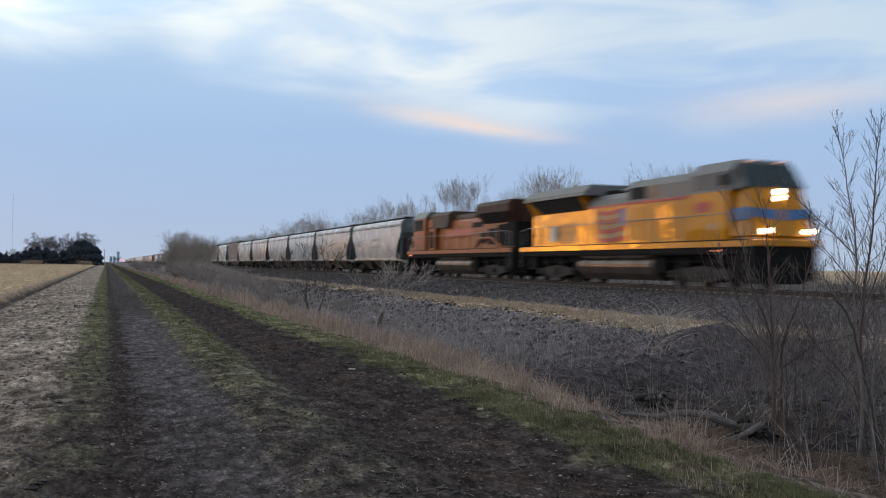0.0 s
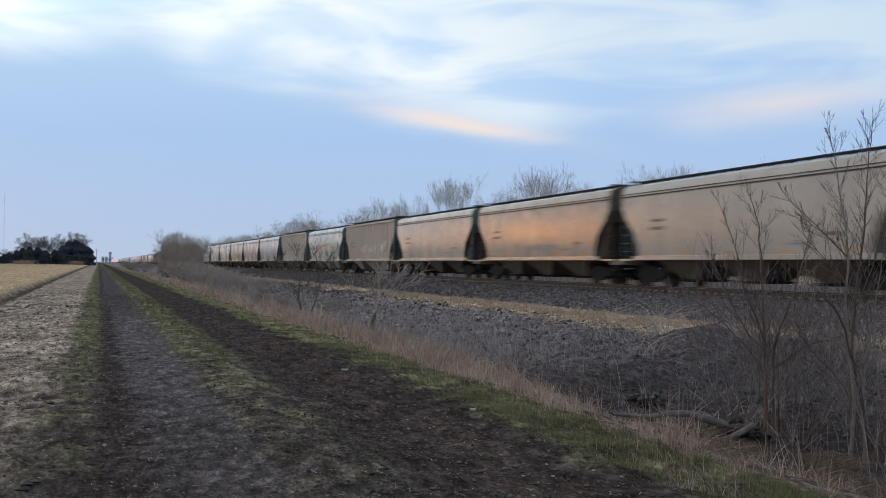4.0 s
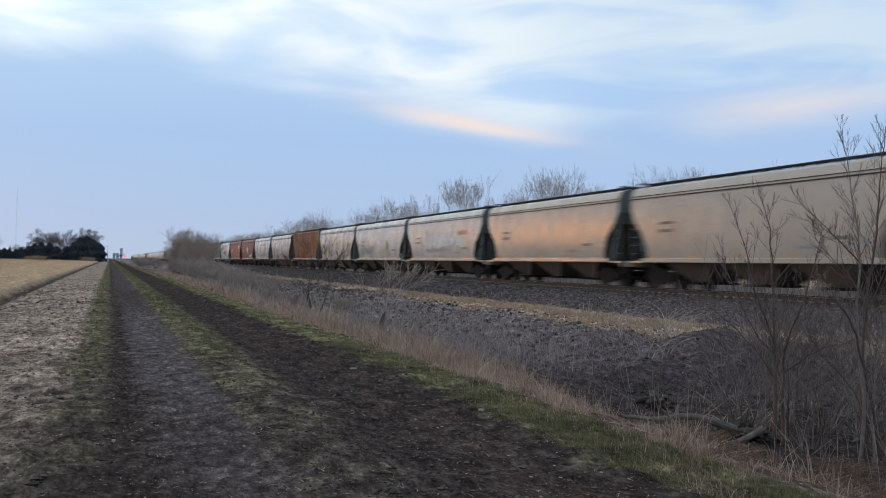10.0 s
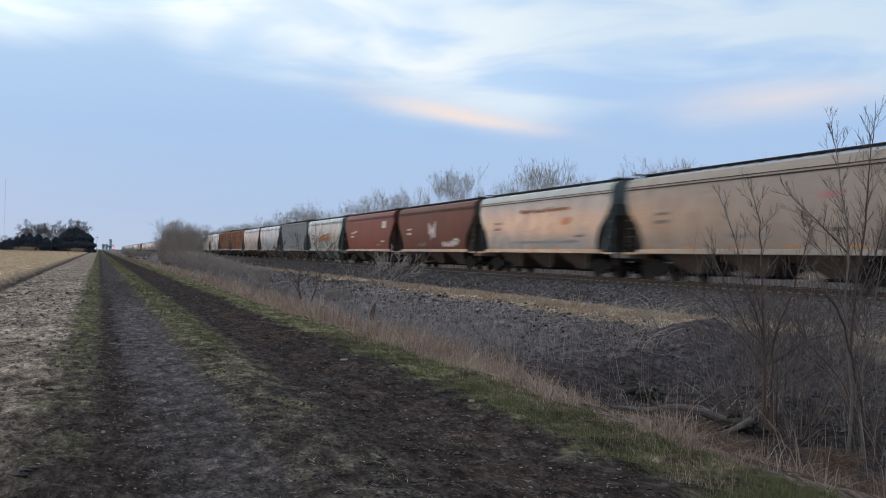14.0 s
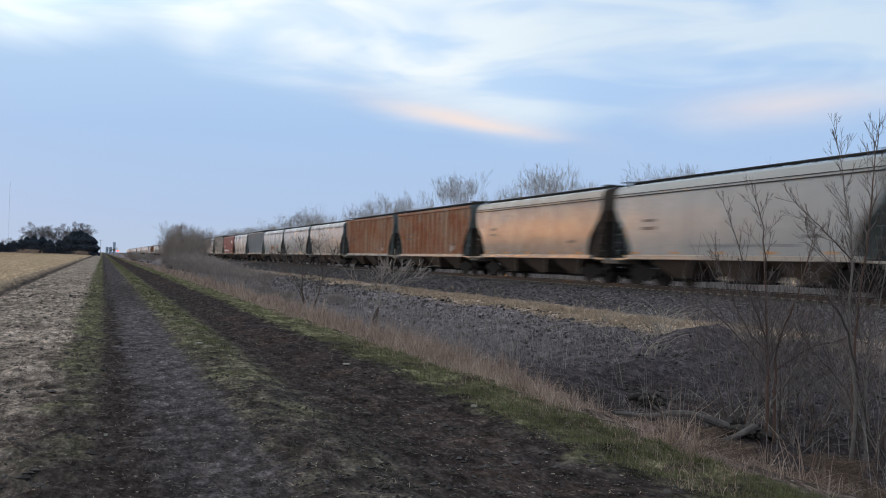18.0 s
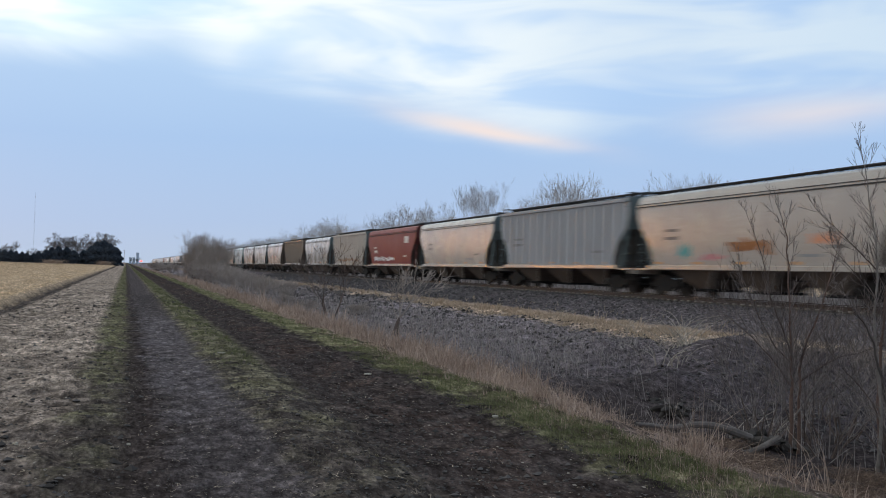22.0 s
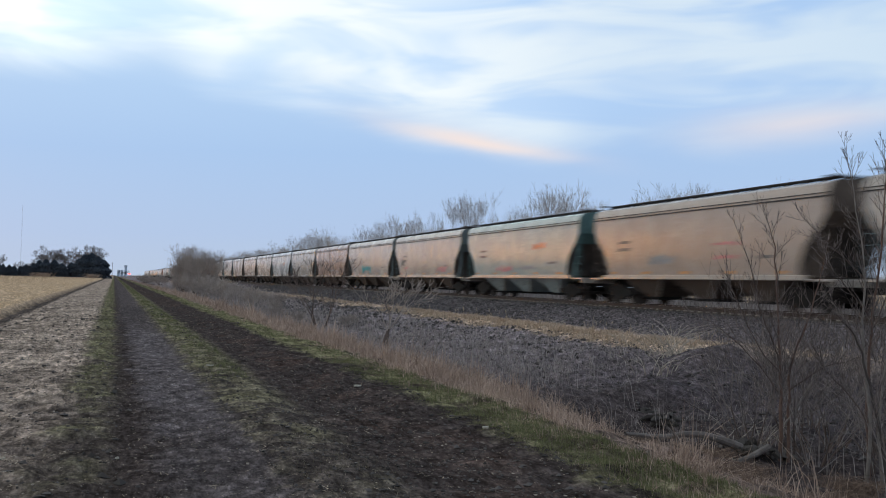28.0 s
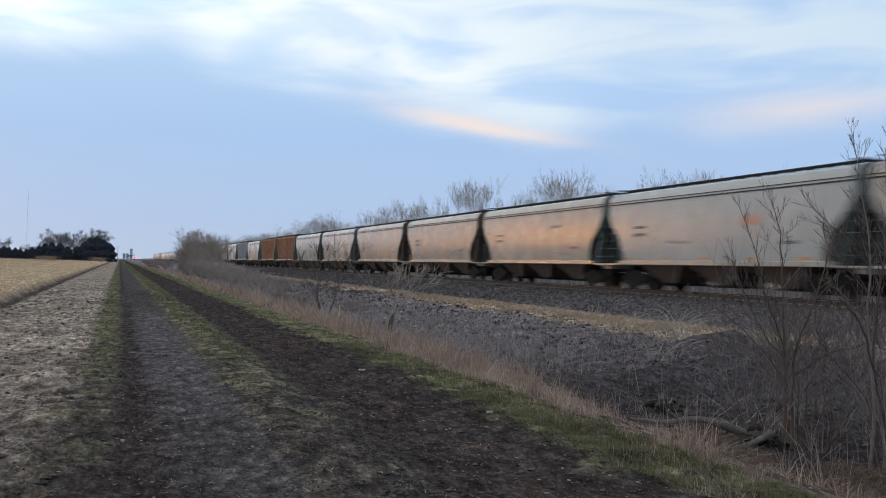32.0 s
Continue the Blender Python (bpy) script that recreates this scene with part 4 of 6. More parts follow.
def mark_hoppers():
    """Stencils, reflectors and graffiti; writing that cannot be read is set as bars."""
    rng = random.Random(12)
    for k, car in enumerate(HOPPERS[:58]):
        code = ORDER[k]
        ribbed = code.isupper()
        decal(car, "reporting_mark", INK if code not in "ro" else TAGS["panel"], 4.6, 5.6, 2.72, 2.84, ribbed, rows=1)
        decal(car, "reporting_mark", INK if code not in "ro" else TAGS["panel"], 4.6, 5.7, 2.38, 2.52, ribbed, rows=1)
        decal(car, "data_stencil", INK if code not in "ro" else TAGS["panel"], -5.4, -4.5, 1.9, 2.02, ribbed, rows=1)
        if rng.random() < .5:
            decal(car, "data_stencil", TAGS["ash"], -4.2, -3.0, 1.62, 1.72, ribbed, rows=1)
        if code in "ctgpwGES":
            for j in range(5):
                y = -6.0 + j * 3.0
                decal(car, "reflector", REFLECT, y, y + rng.uniform(.3, .6), 1.36, 1.46, ribbed, rows=1)
        if code == "r":
            decal(car, "white_panel", TAGS["panel"], -5.9, -4.7, 3.05, 3.6, ribbed, label="white square panel")
        for i, (paint, y0, y1, z0, z1) in enumerate(SPRAYS.get(k + 1, ())):
            spray(car, TAGS[paint], y0, y1, z0, z1, ribbed, k * 7 + i, max(3, int((y1 - y0) * 1.7)))


mark_hoppers()

# ---- engines ----
YELLOW = car_paint("engine_yellow_paint", (0.62, 0.235, 0.003), 0.02, 0.25, 0.09, spec=0.30, dents=0.8)
FADED = car_paint("faded_orange_yellow_paint", (0.40, 0.118, 0.033), 0.34, 0.9, 0.35, (0.06, 0.03, 0.02), spec=0.15, dents=0.5)
SOOTED = car_paint("sooty_orange_paint", (0.065, 0.030, 0.019), 0.35, 0.9, 0.5, (0.03, 0.02, 0.015), spec=0.12)
ROOFGREY = car_paint("engine_grey_paint", (0.17, 0.168, 0.172), 0.05, 0.3, 0.4)
SMOKED = plain("dark_window_glass", (0.02, 0.03, 0.035), 0.08, 0.0, 0.1, 2.0)
LAMP = glow("headlight_lens", (1.0, 0.86, 0.62), 10.0)
MARKER = glow("red_marker_lens", (1.0, 0.25, 0.12), 3.0)
BOARD = glow("lit_number_board", (0.9, 0.5, 0.32), 0.5)
REDSTRIPE = plain("red_stripe_paint", (0.42, 0.04, 0.03), 0.4)
BLUE = plain("blue_wing_paint", (0.055, 0.15, 0.36), 0.4)
PALE = plain("pale_lettering_paint", (0.60, 0.58, 0.55), 0.5)
# white paint with the orange of the sunset glare put into its colour
GLAREWHITE = plain("dusty_white_stripe_paint", (0.42, 0.25, 0.13), 0.4)
DARKMESH = plain("dark_radiator_mesh", (0.012, 0.012, 0.012), 0.8, 0.2)
TRUCKPAINT = plain("dusty_brown_truck_paint", (0.042, 0.032, 0.028), 0.8, 0.1, 0.4, 2.0)
TANK = plain("dusty_tank_paint", (0.125, 0.092, 0.074), 0.36, 0.25, 0.3, 1.5)


DECK = 1.86
BENT = random.Random(4)


def chassis(loco, paint, L):
    """Frame, tank, bogies, steps, couplers; the front is towards -y."""
    h = L / 2
    part("underframe", Geo().box(-1.45, 1.45, -h + .9, h - .9, 1.30, 1.62, .04), BLACKIRON, loco)
    for s in (-1, 1):
        part("side_sill", Geo().box(s * 1.52 - .03, s * 1.52 + .03, -h + .9, h - .9, 1.58, 1.82, .01), paint, loco)
        part("walkway", Geo().box(min(s * .9, s * 1.56), max(s * .9, s * 1.56), -h + 1.0, h - 1.0, 1.82, DECK, .01), BLACKIRON, loco)
        part("frame_skirt", Geo().box(s * 1.46 - .02, s * 1.46 + .02, -h + 3.0, h - 3.0, 1.38, 1.57, .01), BLACKIRON, loco)
    tank = part("fuel_tank", Geo().prism([(-1.18, 1.14), (-1.36, 1.08), (-1.46, .94), (-1.46, .80), (-1.30, .50), (-.95, .22), (.95, .22), (1.30, .50), (1.46, .80), (1.46, .94), (1.36, 1.08), (1.18, 1.14)], 1, -3.4, 3.4), TANK, loco, "dusty grey fuel tank")
    for y in (-2.2, 0.4, 2.4):
        part("tank_strap", Geo().prism([(-1.2, 1.15), (-1.375, 1.09), (-1.475, .945), (-1.475, .795), (-1.315, .49), (-.96, .21), (.96, .21), (1.315, .49), (1.475, .795), (1.475, .945), (1.375, 1.09), (1.2, 1.15)], 1, y, y + .06), BLACKIRON, tank)
    for s in (-1, 1):
        part("air_reservoir", Geo().tube((s * 1.2, -3.0, 1.36), (s * 1.2, -.2, 1.36), .21, .21, 14), TANK, loco)
        part("air_reservoir", Geo().tube((s * 1.2, .1, 1.36), (s * 1.2, 3.0, 1.36), .21, .21, 14), TANK, loco)
        part("pilot", Geo().prism([(-1.45, 1.8), (-1.5, .45), (-.9, .22), (.9, .22), (1.5, .45), (1.45, 1.8)], 1, min(s * (h - .95), s * (h - 1.1)), max(s * (h - .95), s * (h - 1.1))), BLACKIRON, loco)
        coupler(loco, s * (h - .9), s)
        tr = truck(loco, s * (h - 4.6), TRUCKPAINT, 3, 1.85, .51)
        for k in range(3):
            y = s * (h - 4.6) - 1.85 + k * 1.85
            # dark boxes added over and between the axles to close see-through gaps
            part("motor_blower", Geo().box(-1.0, 1.0, y - .8, y + .8, 1.0, 1.31, .04), BLACKIRON, tr)
            part("traction_motor", Geo().box(-.66, .66, y - .55, y + .55, .22, 1.05, .08), BLACKIRON, tr)
        # more filler boxes, added so that no bright field shows under the frame
        part("step_well", Geo().box(-1.3, 1.3, min(s * (h - 1.1), s * (h - 2.5)), max(s * (h - 1.1), s * (h - 2.5)), .6, 1.32, .05), BLACKIRON, loco)
        part("equipment_box", Geo().box(-1.25, 1.25, min(s * 3.45, s * (h - 7.1)), max(s * 3.45, s * (h - 7.1)), .55, 1.30, .05), BLACKIRON, loco)
        for q in (-1, 1):
            for k in range(3):
                y = s * (h - 4.6) - 1.85 + k * 1.85
                part("axle_box", Geo().box(min(q * 1.06, q * 1.22), max(q * 1.06, q * 1.22), y - .2, y + .2, .36, .68, .05), TRUCKPAINT, tr)
            for k in range(2):
                y = s * (h - 4.6) - .92 + k * 1.85
                part("brake_cylinder", Geo().tube((q * 1.12, y - .25, .95), (q * 1.12, y + .25, .95), .13, .13, 10), BLACKIRON, tr)
            for k in range(4):
                part("step", Geo().box(min(q * 1.2, q * 1.56), max(q * 1.2, q * 1.56), s * (h - 1.35) - .3, s * (h - 1.35) + .3, .45 + k * .36, .49 + k * .36), BLACKIRON, loco)
            part("grab_iron", Geo().path([(q * 1.54, s * (h - 1.0), .7), (q * 1.54, s * (h - 1.0), 2.75), (q * 1.54, s * (h - 1.5), 2.75)], .02, 5), GALV, loco)
    for q in (-1, 1):
        ys = [-h + 1.6 + k * (L - 3.2) / 10 for k in range(11)]
        rail = part("handrail", Geo().tube((q * 1.53, ys[0], 2.84), (q * 1.53, ys[-1], 2.84), .02, .02, 5), GALV, loco, "thin pale handrail")
        for y in ys:
            part("stanchion", Geo().tube((q * 1.53, y, 1.6), (q * 1.53, y, 2.84), .018, .018, 5), GALV, rail)


def bar(parent, name, mat, q, y0, y1, z0, z1, x=1.56, label=""):
    thick = .03 if name.endswith("door") else .012
    g = Geo().box(min(q * (x - .02), q * (x + thick)), max(q * (x - .02), q * (x + thick)), y0, y1, z0, z1)
    if name.endswith("door"):            # doors hang a little out of true
        a, b = BENT.uniform(-.045, .045), BENT.uniform(-.03, .03)
        g.v = [(vx + a * (vy - (y0 + y1) / 2) + b * (vz - (z0 + z1) / 2), vy, vz) for vx, vy, vz in g.v]
    return part(name, g, mat, parent, label)


def solid(pts):
    """A six-faced block from eight corners: four in front, four behind."""
    return Geo().add(pts, [(0, 1, 2, 3), (4, 7, 6, 5), (0, 4, 5, 1), (2, 6, 7, 3), (0, 3, 7, 4), (1, 5, 6, 2)])


def wedge(y0, y1, z0, z1, w0, w1, yb):
    return solid([(-w0, y0, z0), (w0, y0, z0), (w1, y1, z1), (-w1, y1, z1), (-w0, yb, z0), (w0, yb, z0), (w1, yb, z1), (-w1, yb, z1)])


def rounded(ob, by, seg=2):
    bm = bmesh.new()
    bm.from_mesh(ob.data)
    bmesh.ops.bevel(bm, geom=list(bm.edges), offset=by, segments=seg, affect="EDGES", clamp_overlap=True)
    bm.to_mesh(ob.data)
    bm.free()
    return ob


def build_engine_one():
    """Modern wide-nosed engine, nose first."""
    L = 22.3
    loco = tagged(new("diesel_locomotive"), "glossy yellow wide-nosed diesel locomotive with grey roof, headlights lit", "locomotive")
    chassis(loco, YELLOW, L)
    D = DECK
    # long hood, narrower than the frame
    part("long_hood", Geo().prism([(-.98, D), (-.98, 3.72), (.98, 3.72), (.98, D)], 1, -1.2, 3.3), YELLOW, loco)
    part("hood_roof", Geo().prism([(-.99, 3.72), (-.95, 4.0), (-.7, 4.25), (.7, 4.25), (.95, 4.0), (.99, 3.72)], 1, -1.2, 3.3), ROOFGREY, loco, "grey hood roof")
    for q in (-1, 1):
        for k in range(5):
            y = -1.1 + k * .88
            door = bar(loco, "hood_door", YELLOW, q, y + .03, y + .85, 1.95, 3.55, .98)
            part("latch", Geo().box(min(q * 1.0, q * 1.045), max(q * 1.0, q * 1.045), y + .72, y + .78, 2.6, 2.75), BLACKIRON, door)
        bar(loco, "roof_stripe", REDSTRIPE, q, -1.2, 3.3, 3.62, 3.72, .982, "thin red stripe")
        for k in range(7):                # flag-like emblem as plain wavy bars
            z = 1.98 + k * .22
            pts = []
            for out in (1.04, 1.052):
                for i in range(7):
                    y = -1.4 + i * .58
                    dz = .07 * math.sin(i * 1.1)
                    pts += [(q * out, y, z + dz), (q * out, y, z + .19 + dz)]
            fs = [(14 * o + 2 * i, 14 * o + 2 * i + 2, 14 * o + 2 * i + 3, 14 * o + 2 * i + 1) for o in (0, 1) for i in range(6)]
            # every second bar is white, tinted orange as if in the glare
            part("emblem_stripe", Geo().add(pts, fs), REDSTRIPE if k % 2 == 0 else GLAREWHITE, loco)
        bar(loco, "emblem_field", BLUE, q, -1.4, -.1, 2.72, 3.45, 1.058)
    # radiator section at the rear, flared over its mesh intakes
    part("radiator_housing", Geo().prism([(-.98, D), (-.98, 3.58), (-1.40, 4.28), (1.40, 4.28), (.98, 3.58), (.98, D)], 1, 3.3, 9.75), YELLOW, loco)
    part("radiator_roof", Geo().prism([(-1.46, 4.28), (-1.5, 4.45), (-1.15, 4.82), (1.15, 4.82), (1.5, 4.45), (1.46, 4.28)], 1, 2.6, 9.85), ROOFGREY, loco, "grey flared radiator roof")
    for q in (-1, 1):
        part("roof_edge", Geo().box(min(q * 1.44, q * 1.53), max(q * 1.44, q * 1.53), 2.65, 9.8, 4.28, 4.42, .01), GALV, loco)
        part("radiator_intake", solid([(q * 1.03, 3.5, 3.60), (q * .95, 3.5, 3.60), (q * .95, 8.4, 3.60), (q * 1.03, 8.4, 3.60), (q * 1.46, 3.5, 4.27), (q * 1.36, 3.5, 4.27), (q * 1.36, 9.3, 4.27), (q * 1.46, 9.3, 4.27)]), DARKMESH, loco, "dark mesh air intake")
        for k in range(6):
            y = 3.45 + k * 1.03
            door = bar(loco, "cabinet_door", YELLOW, q, y, y + .95, 1.95, 3.02, .98)
            part("latch", Geo().box(min(q * 1.0, q * 1.045), max(q * 1.0, q * 1.045), y + .8, y + .86, 2.4, 2.55), BLACKIRON, door)
        bar(loco, "pale_shield", PALE, q, 6.6, 7.4, 2.1, 2.9, 1.04)
    rounded(part("rear_hood_end", Geo().box(-.9, .9, 9.75, 10.0, D, 3.6), YELLOW, loco), .06)
    for k in range(3):
        part("radiator_fan", Geo().tube((0, 4.6 + k * 1.9, 4.70), (0, 4.6 + k * 1.9, 4.80), .7, .7, 18), BLACKIRON, loco)
    # blower and inverter housing behind the cab: yellow below, grey above
    part("blower_housing", Geo().prism([(-1.42, D), (-1.42, 3.68), (1.42, 3.68), (1.42, D)], 1, -6.4, -1.2), YELLOW, loco)
    part("brake_grid", Geo().prism([(-1.42, 3.68), (-1.42, 4.3), (-1.15, 4.62), (1.15, 4.62), (1.42, 4.3), (1.42, 3.68)], 1, -6.4, -1.3), ROOFGREY, loco, "grey upper housing")
    for q in (-1, 1):
        lou = bar(loco, "grid_louvre", DARKMESH, q, -2.9, -1.6, 3.78, 4.3, 1.42)
        bar(loco, "pale_panel", TANK, q, -4.1, -3.0, 3.76, 4.3, 1.42)
        bar(loco, "roof_stripe", REDSTRIPE, q, -8.9, -1.2, 3.58, 3.68, 1.46, "thin red stripe")
        for k in range(4):
            bar(loco, "cabinet_door", YELLOW, q, -6.2 + k * 1.2, -5.1 + k * 1.2, 2.0, 3.4, 1.42)
    # cab
    cab = part("cab", Geo().prism([(-1.5, D), (-1.53, 2.3), (-1.53, 3.7), (1.53, 3.7), (1.53, 2.3), (1.5, D)], 1, -8.9, -6.4), YELLOW, loco)
    part("cab_roof", Geo().prism([(-1.53, 3.7), (-1.5, 4.45), (-1.05, 4.88), (1.05, 4.88), (1.5, 4.45), (1.53, 3.7)], 1, -9.0, -6.3), ROOFGREY, loco, "grey cab roof")
    for q in (-1, 1):
        bar(cab, "side_window", SMOKED, q, -8.85, -7.75, 3.78, 4.44, 1.515)
        bar(cab, "side_window", SMOKED, q, -7.55, -6.7, 3.8, 4.4, 1.515)
        bar(cab, "number_panel", GLAREWHITE, q, -8.2, -7.7, 2.25, 2.5, 1.535)
        bar(cab, "cab_emblem", REDSTRIPE, q, -7.8, -6.8, 2.95, 3.35, 1.535)
        part("mirror", Geo().box(min(q * 1.55, q * 1.75), max(q * 1.55, q * 1.75), -8.75, -8.7, 3.9, 4.3), BLACKIRON, cab)
    rounded(part("windscreen_frame", wedge(-9.6, -9.05, 3.72, 4.84, 1.42, 1.08, -8.95), ROOFGREY, loco), .05)
    for q in (-1, 1):
        part("windscreen", solid([(q * .06, -9.56, 3.80), (q * 1.36, -9.56, 3.80), (q * 1.09, -9.10, 4.72), (q * .06, -9.10, 4.72), (q * .06, -9.65, 3.80), (q * 1.36, -9.65, 3.80), (q * 1.09, -9.18, 4.72), (q * .06, -9.18, 4.72)]), SMOKED, loco, "dark windscreen pane")
    nose = rounded(part("nose", wedge(-10.35, -9.75, D, 3.86, 1.42, 1.2, -8.9), YELLOW, loco, "yellow wide nose"), .14, 3)
    slope = .6 / 2.0
    for q in (-1, 1):
        part("nose_wing", Geo().prism([(-10.1, 2.6), (-9.0, 2.55), (-9.0, 3.0), (-9.95, 3.05)], 0, min(q * 1.33, q * 1.415), max(q * 1.33, q * 1.415)), BLUE, nose)
        part("wing_emblem", solid([(q * .15, -10.18, 2.55), (q * 1.2, -10.16, 2.7), (q * 1.2, -10.08, 3.02), (q * .15, -10.06, 2.95), (q * .15, -9.8, 2.55), (q * 1.2, -9.8, 2.7), (q * 1.2, -9.8, 3.02), (q * .15, -9.8, 2.95)]), BLUE, nose, "blue wing emblem")
        part("headlight", Geo().tube((0, -9.98, 3.52 + q * .12), (0, -9.75, 3.52 + q * .12), .09, .11, 14), LAMP, nose, "lit headlight")
        part("ditch_light", Geo().tube((q * .95, -10.5, 2.16), (q * .95, -10.3, 2.16), .085, .10, 14), LAMP, loco, "lit ditch light")
        part("step_light", Geo().tube((q * 1.5, -8.2, 1.45), (q * 1.56, -8.2, 1.45), .04, .04, 8), MARKER, loco)
        part("roof_marker", Geo().box(min(q * .5, q * .8), max(q * .5, q * .8), -9.12, -9.02, 4.79, 4.85), BOARD, loco)
    part("front_platform", Geo().box(-1.45, 1.45, -10.35, -8.9, 1.60, D, .03), YELLOW, loco)
    horn = part("horn", Geo().tube((-.1, .9, 4.25), (-.1, .9, 4.42), .03, .03, 6), GALV, loco)
    for x in (-.35, -.1, .15):
        part("horn_bell", Geo().tube((x, 1.0, 4.44), (x, .35, 4.44), .035, .1, 8), GALV, horn)
    part("exhaust_stack", Geo().box(-.35, .35, 1.4, 2.6, 4.2, 4.5, .04), BLACKIRON, loco)
    part("antenna_plate", Geo().box(-.6, .6, -8.3, -7.5, 4.88, 4.93, .01), GALV, loco)
    TRAIN.append((loco, FIRST - L * 1.5 + 0.5))


def build_engine_two():
    """Older engine, running long hood first, cab next to the hoppers."""
    L = 22.3
    D = DECK
    loco = tagged(new("diesel_locomotive"), "faded orange-yellow diesel locomotive coated in soot, running hood first", "locomotive")
    chassis(loco, FADED, L)
    part("long_hood", Geo().prism([(-.95, D), (-.95, 3.72), (-.8, 4.0), (.8, 4.0), (.95, 3.72), (.95, D)], 1, -9.3, 6.0), FADED, loco)
    part("hood_roof", Geo().prism([(-.9, 3.95), (-.75, 4.25), (.75, 4.25), (.9, 3.95)], 1, -5.0, 6.0), SOOTED, loco)
    part("radiator_wing", Geo().prism([(-.95, 3.4), (-1.5, 4.0), (-1.5, 4.45), (-1.3, 4.7), (1.3, 4.7), (1.5, 4.45), (1.5, 4.0), (.95, 3.4)], 1, -9.7, -4.4), SOOTED, loco, "sooty overhanging radiator wing")
    rounded(part("end_panel", Geo().box(-.99, .99, -9.6, -8.2, D, 3.95), BLACKIRON, loco), .08)
    for q in (-1, 1):
        for k in range(6):
            door = bar(loco, "hood_door", FADED, q, -1.9 + k * 1.02, -.95 + k * 1.02, 1.95, 3.5, .95)
            part("latch", Geo().box(min(q * .97, q * 1.015), max(q * .97, q * 1.015), -1.1 + k * 1.02, -1.04 + k * 1.02, 2.6, 2.75), BLACKIRON, door)
        part("radiator_screen", solid([(q * 1.0, -8.4, 3.42), (q * .9, -8.4, 3.42), (q * .9, -5.0, 3.42), (q * 1.0, -5.0, 3.42), (q * 1.52, -8.0, 4.02), (q * 1.4, -8.0, 4.02), (q * 1.4, -5.2, 4.02), (q * 1.52, -5.2, 4.02)]), DARKMESH, loco)
        # flat dark plates stand in for the shade inside open compartments
        bar(loco, "open_compartment", DARKMESH, q, -6.6, -5.2, 2.1, 3.1, .952)
        bar(loco, "open_compartment", DARKMESH, q, -4.9, -3.9, 2.2, 2.9, .952)
        bar(loco, "open_compartment", DARKMESH, q, -4.2, -2.4, 3.25, 3.58, .952)
        bar(loco, "soot_panel", BLACKIRON, q, -8.2, -6.8, 2.0, 3.3, .952)
        part("pipe_run", Geo().path([(q * 1.1, -7.6, 2.0), (q * 1.1, -6.0, 2.5), (q * 1.1, -4.0, 2.5), (q * 1.1, -3.4, 2.0)], .09, 8), FADED, loco)
        bar(loco, "hood_stripe", REDSTRIPE, q, -4.2, 4.2, 3.6, 3.68, .955, "thin red stripe")
        bar(loco, "lettering_bar", REDSTRIPE, q, -3.0, 2.6, 2.75, 3.2, 1.0)
        # another dark plate, coloured as the shade of a door recess
        bar(loco, "door_recess", DARKMESH, q, 4.55, 5.4, 2.0, 3.2, 1.302)
    part("exhaust_stack", Geo().box(-.4, .4, -3.6, -2.6, 4.2, 4.5, .05), BLACKIRON, loco)
    part("blower_housing", Geo().prism([(-1.3, D), (-1.3, 3.6), (-1.05, 4.3), (1.05, 4.3), (1.3, 3.6), (1.3, D)], 1, 4.3, 6.0), FADED, loco)
    grid = part("brake_grid", Geo().prism([(-1.33, 3.4), (-1.2, 4.3), (-.9, 4.55), (.9, 4.55), (1.2, 4.3), (1.33, 3.4)], 1, 1.6, 6.1), SOOTED, loco)
    for q in (-1, 1):
        bar(loco, "grid_panel", FADED, q, 4.9, 5.9, 3.5, 4.05, 1.31)
    cab = part("cab", Geo().prism([(-1.5, D), (-1.52, 2.3), (-1.52, 3.7), (-1.45, 4.25), (-1.1, 4.62), (1.1, 4.62), (1.45, 4.25), (1.52, 3.7), (1.52, 2.3), (1.5, D)], 1, 6.0, 8.6), FADED, loco)
    part("cab_roof", Geo().prism([(-1.48, 4.23), (-1.12, 4.68), (1.12, 4.68), (1.48, 4.23)], 1, 5.95, 8.9), ROOFGREY, loco)
    for q in (-1, 1):
        bar(cab, "side_window", DARKMESH, q, 6.4, 7.3, 3.3, 4.1, 1.52)
        bar(cab, "side_window", DARKMESH, q, 7.45, 8.35, 3.3, 4.1, 1.52)
        bar(cab, "cab_number_bar", REDSTRIPE, q, 6.8, 8.0, 2.4, 2.6, 1.522)
        bar(cab, "cab_stripe", REDSTRIPE, q, 6.0, 8.6, 3.12, 3.2, 1.522)
    nose = rounded(part("nose", wedge(10.25, 9.9, D, 3.15, 1.4, 1.15, 8.6), FADED, loco), .08)
    rounded(part("windscreen_frame", wedge(9.2, 8.85, 3.15, 4.5, 1.4, 1.1, 8.6), FADED, loco), .04)
    for q in (-1, 1):
        part("windscreen", solid([(q * .1, 9.18, 3.35), (q * 1.25, 9.18, 3.35), (q * 1.02, 8.95, 4.25), (q * .1, 8.95, 4.25), (q * .1, 9.24, 3.35), (q * 1.25, 9.24, 3.35), (q * 1.02, 9.01, 4.25), (q * .1, 9.01, 4.25)]), SMOKED, loco)
        bar(loco, "nose_grille", DARKMESH, q, 8.9, 9.5, 2.1, 2.6, 1.40)
        part("step_light", Geo().tube((q * 1.5, 9.3, 1.5), (q * 1.58, 9.3, 1.5), .05, .05, 8), MARKER, loco)
    part("front_platform", Geo().box(-1.45, 1.45, 8.6, 10.3, 1.60, D, .03), FADED, loco)
    TRAIN.append((loco, FIRST - L * 0.5))


build_engine_one()
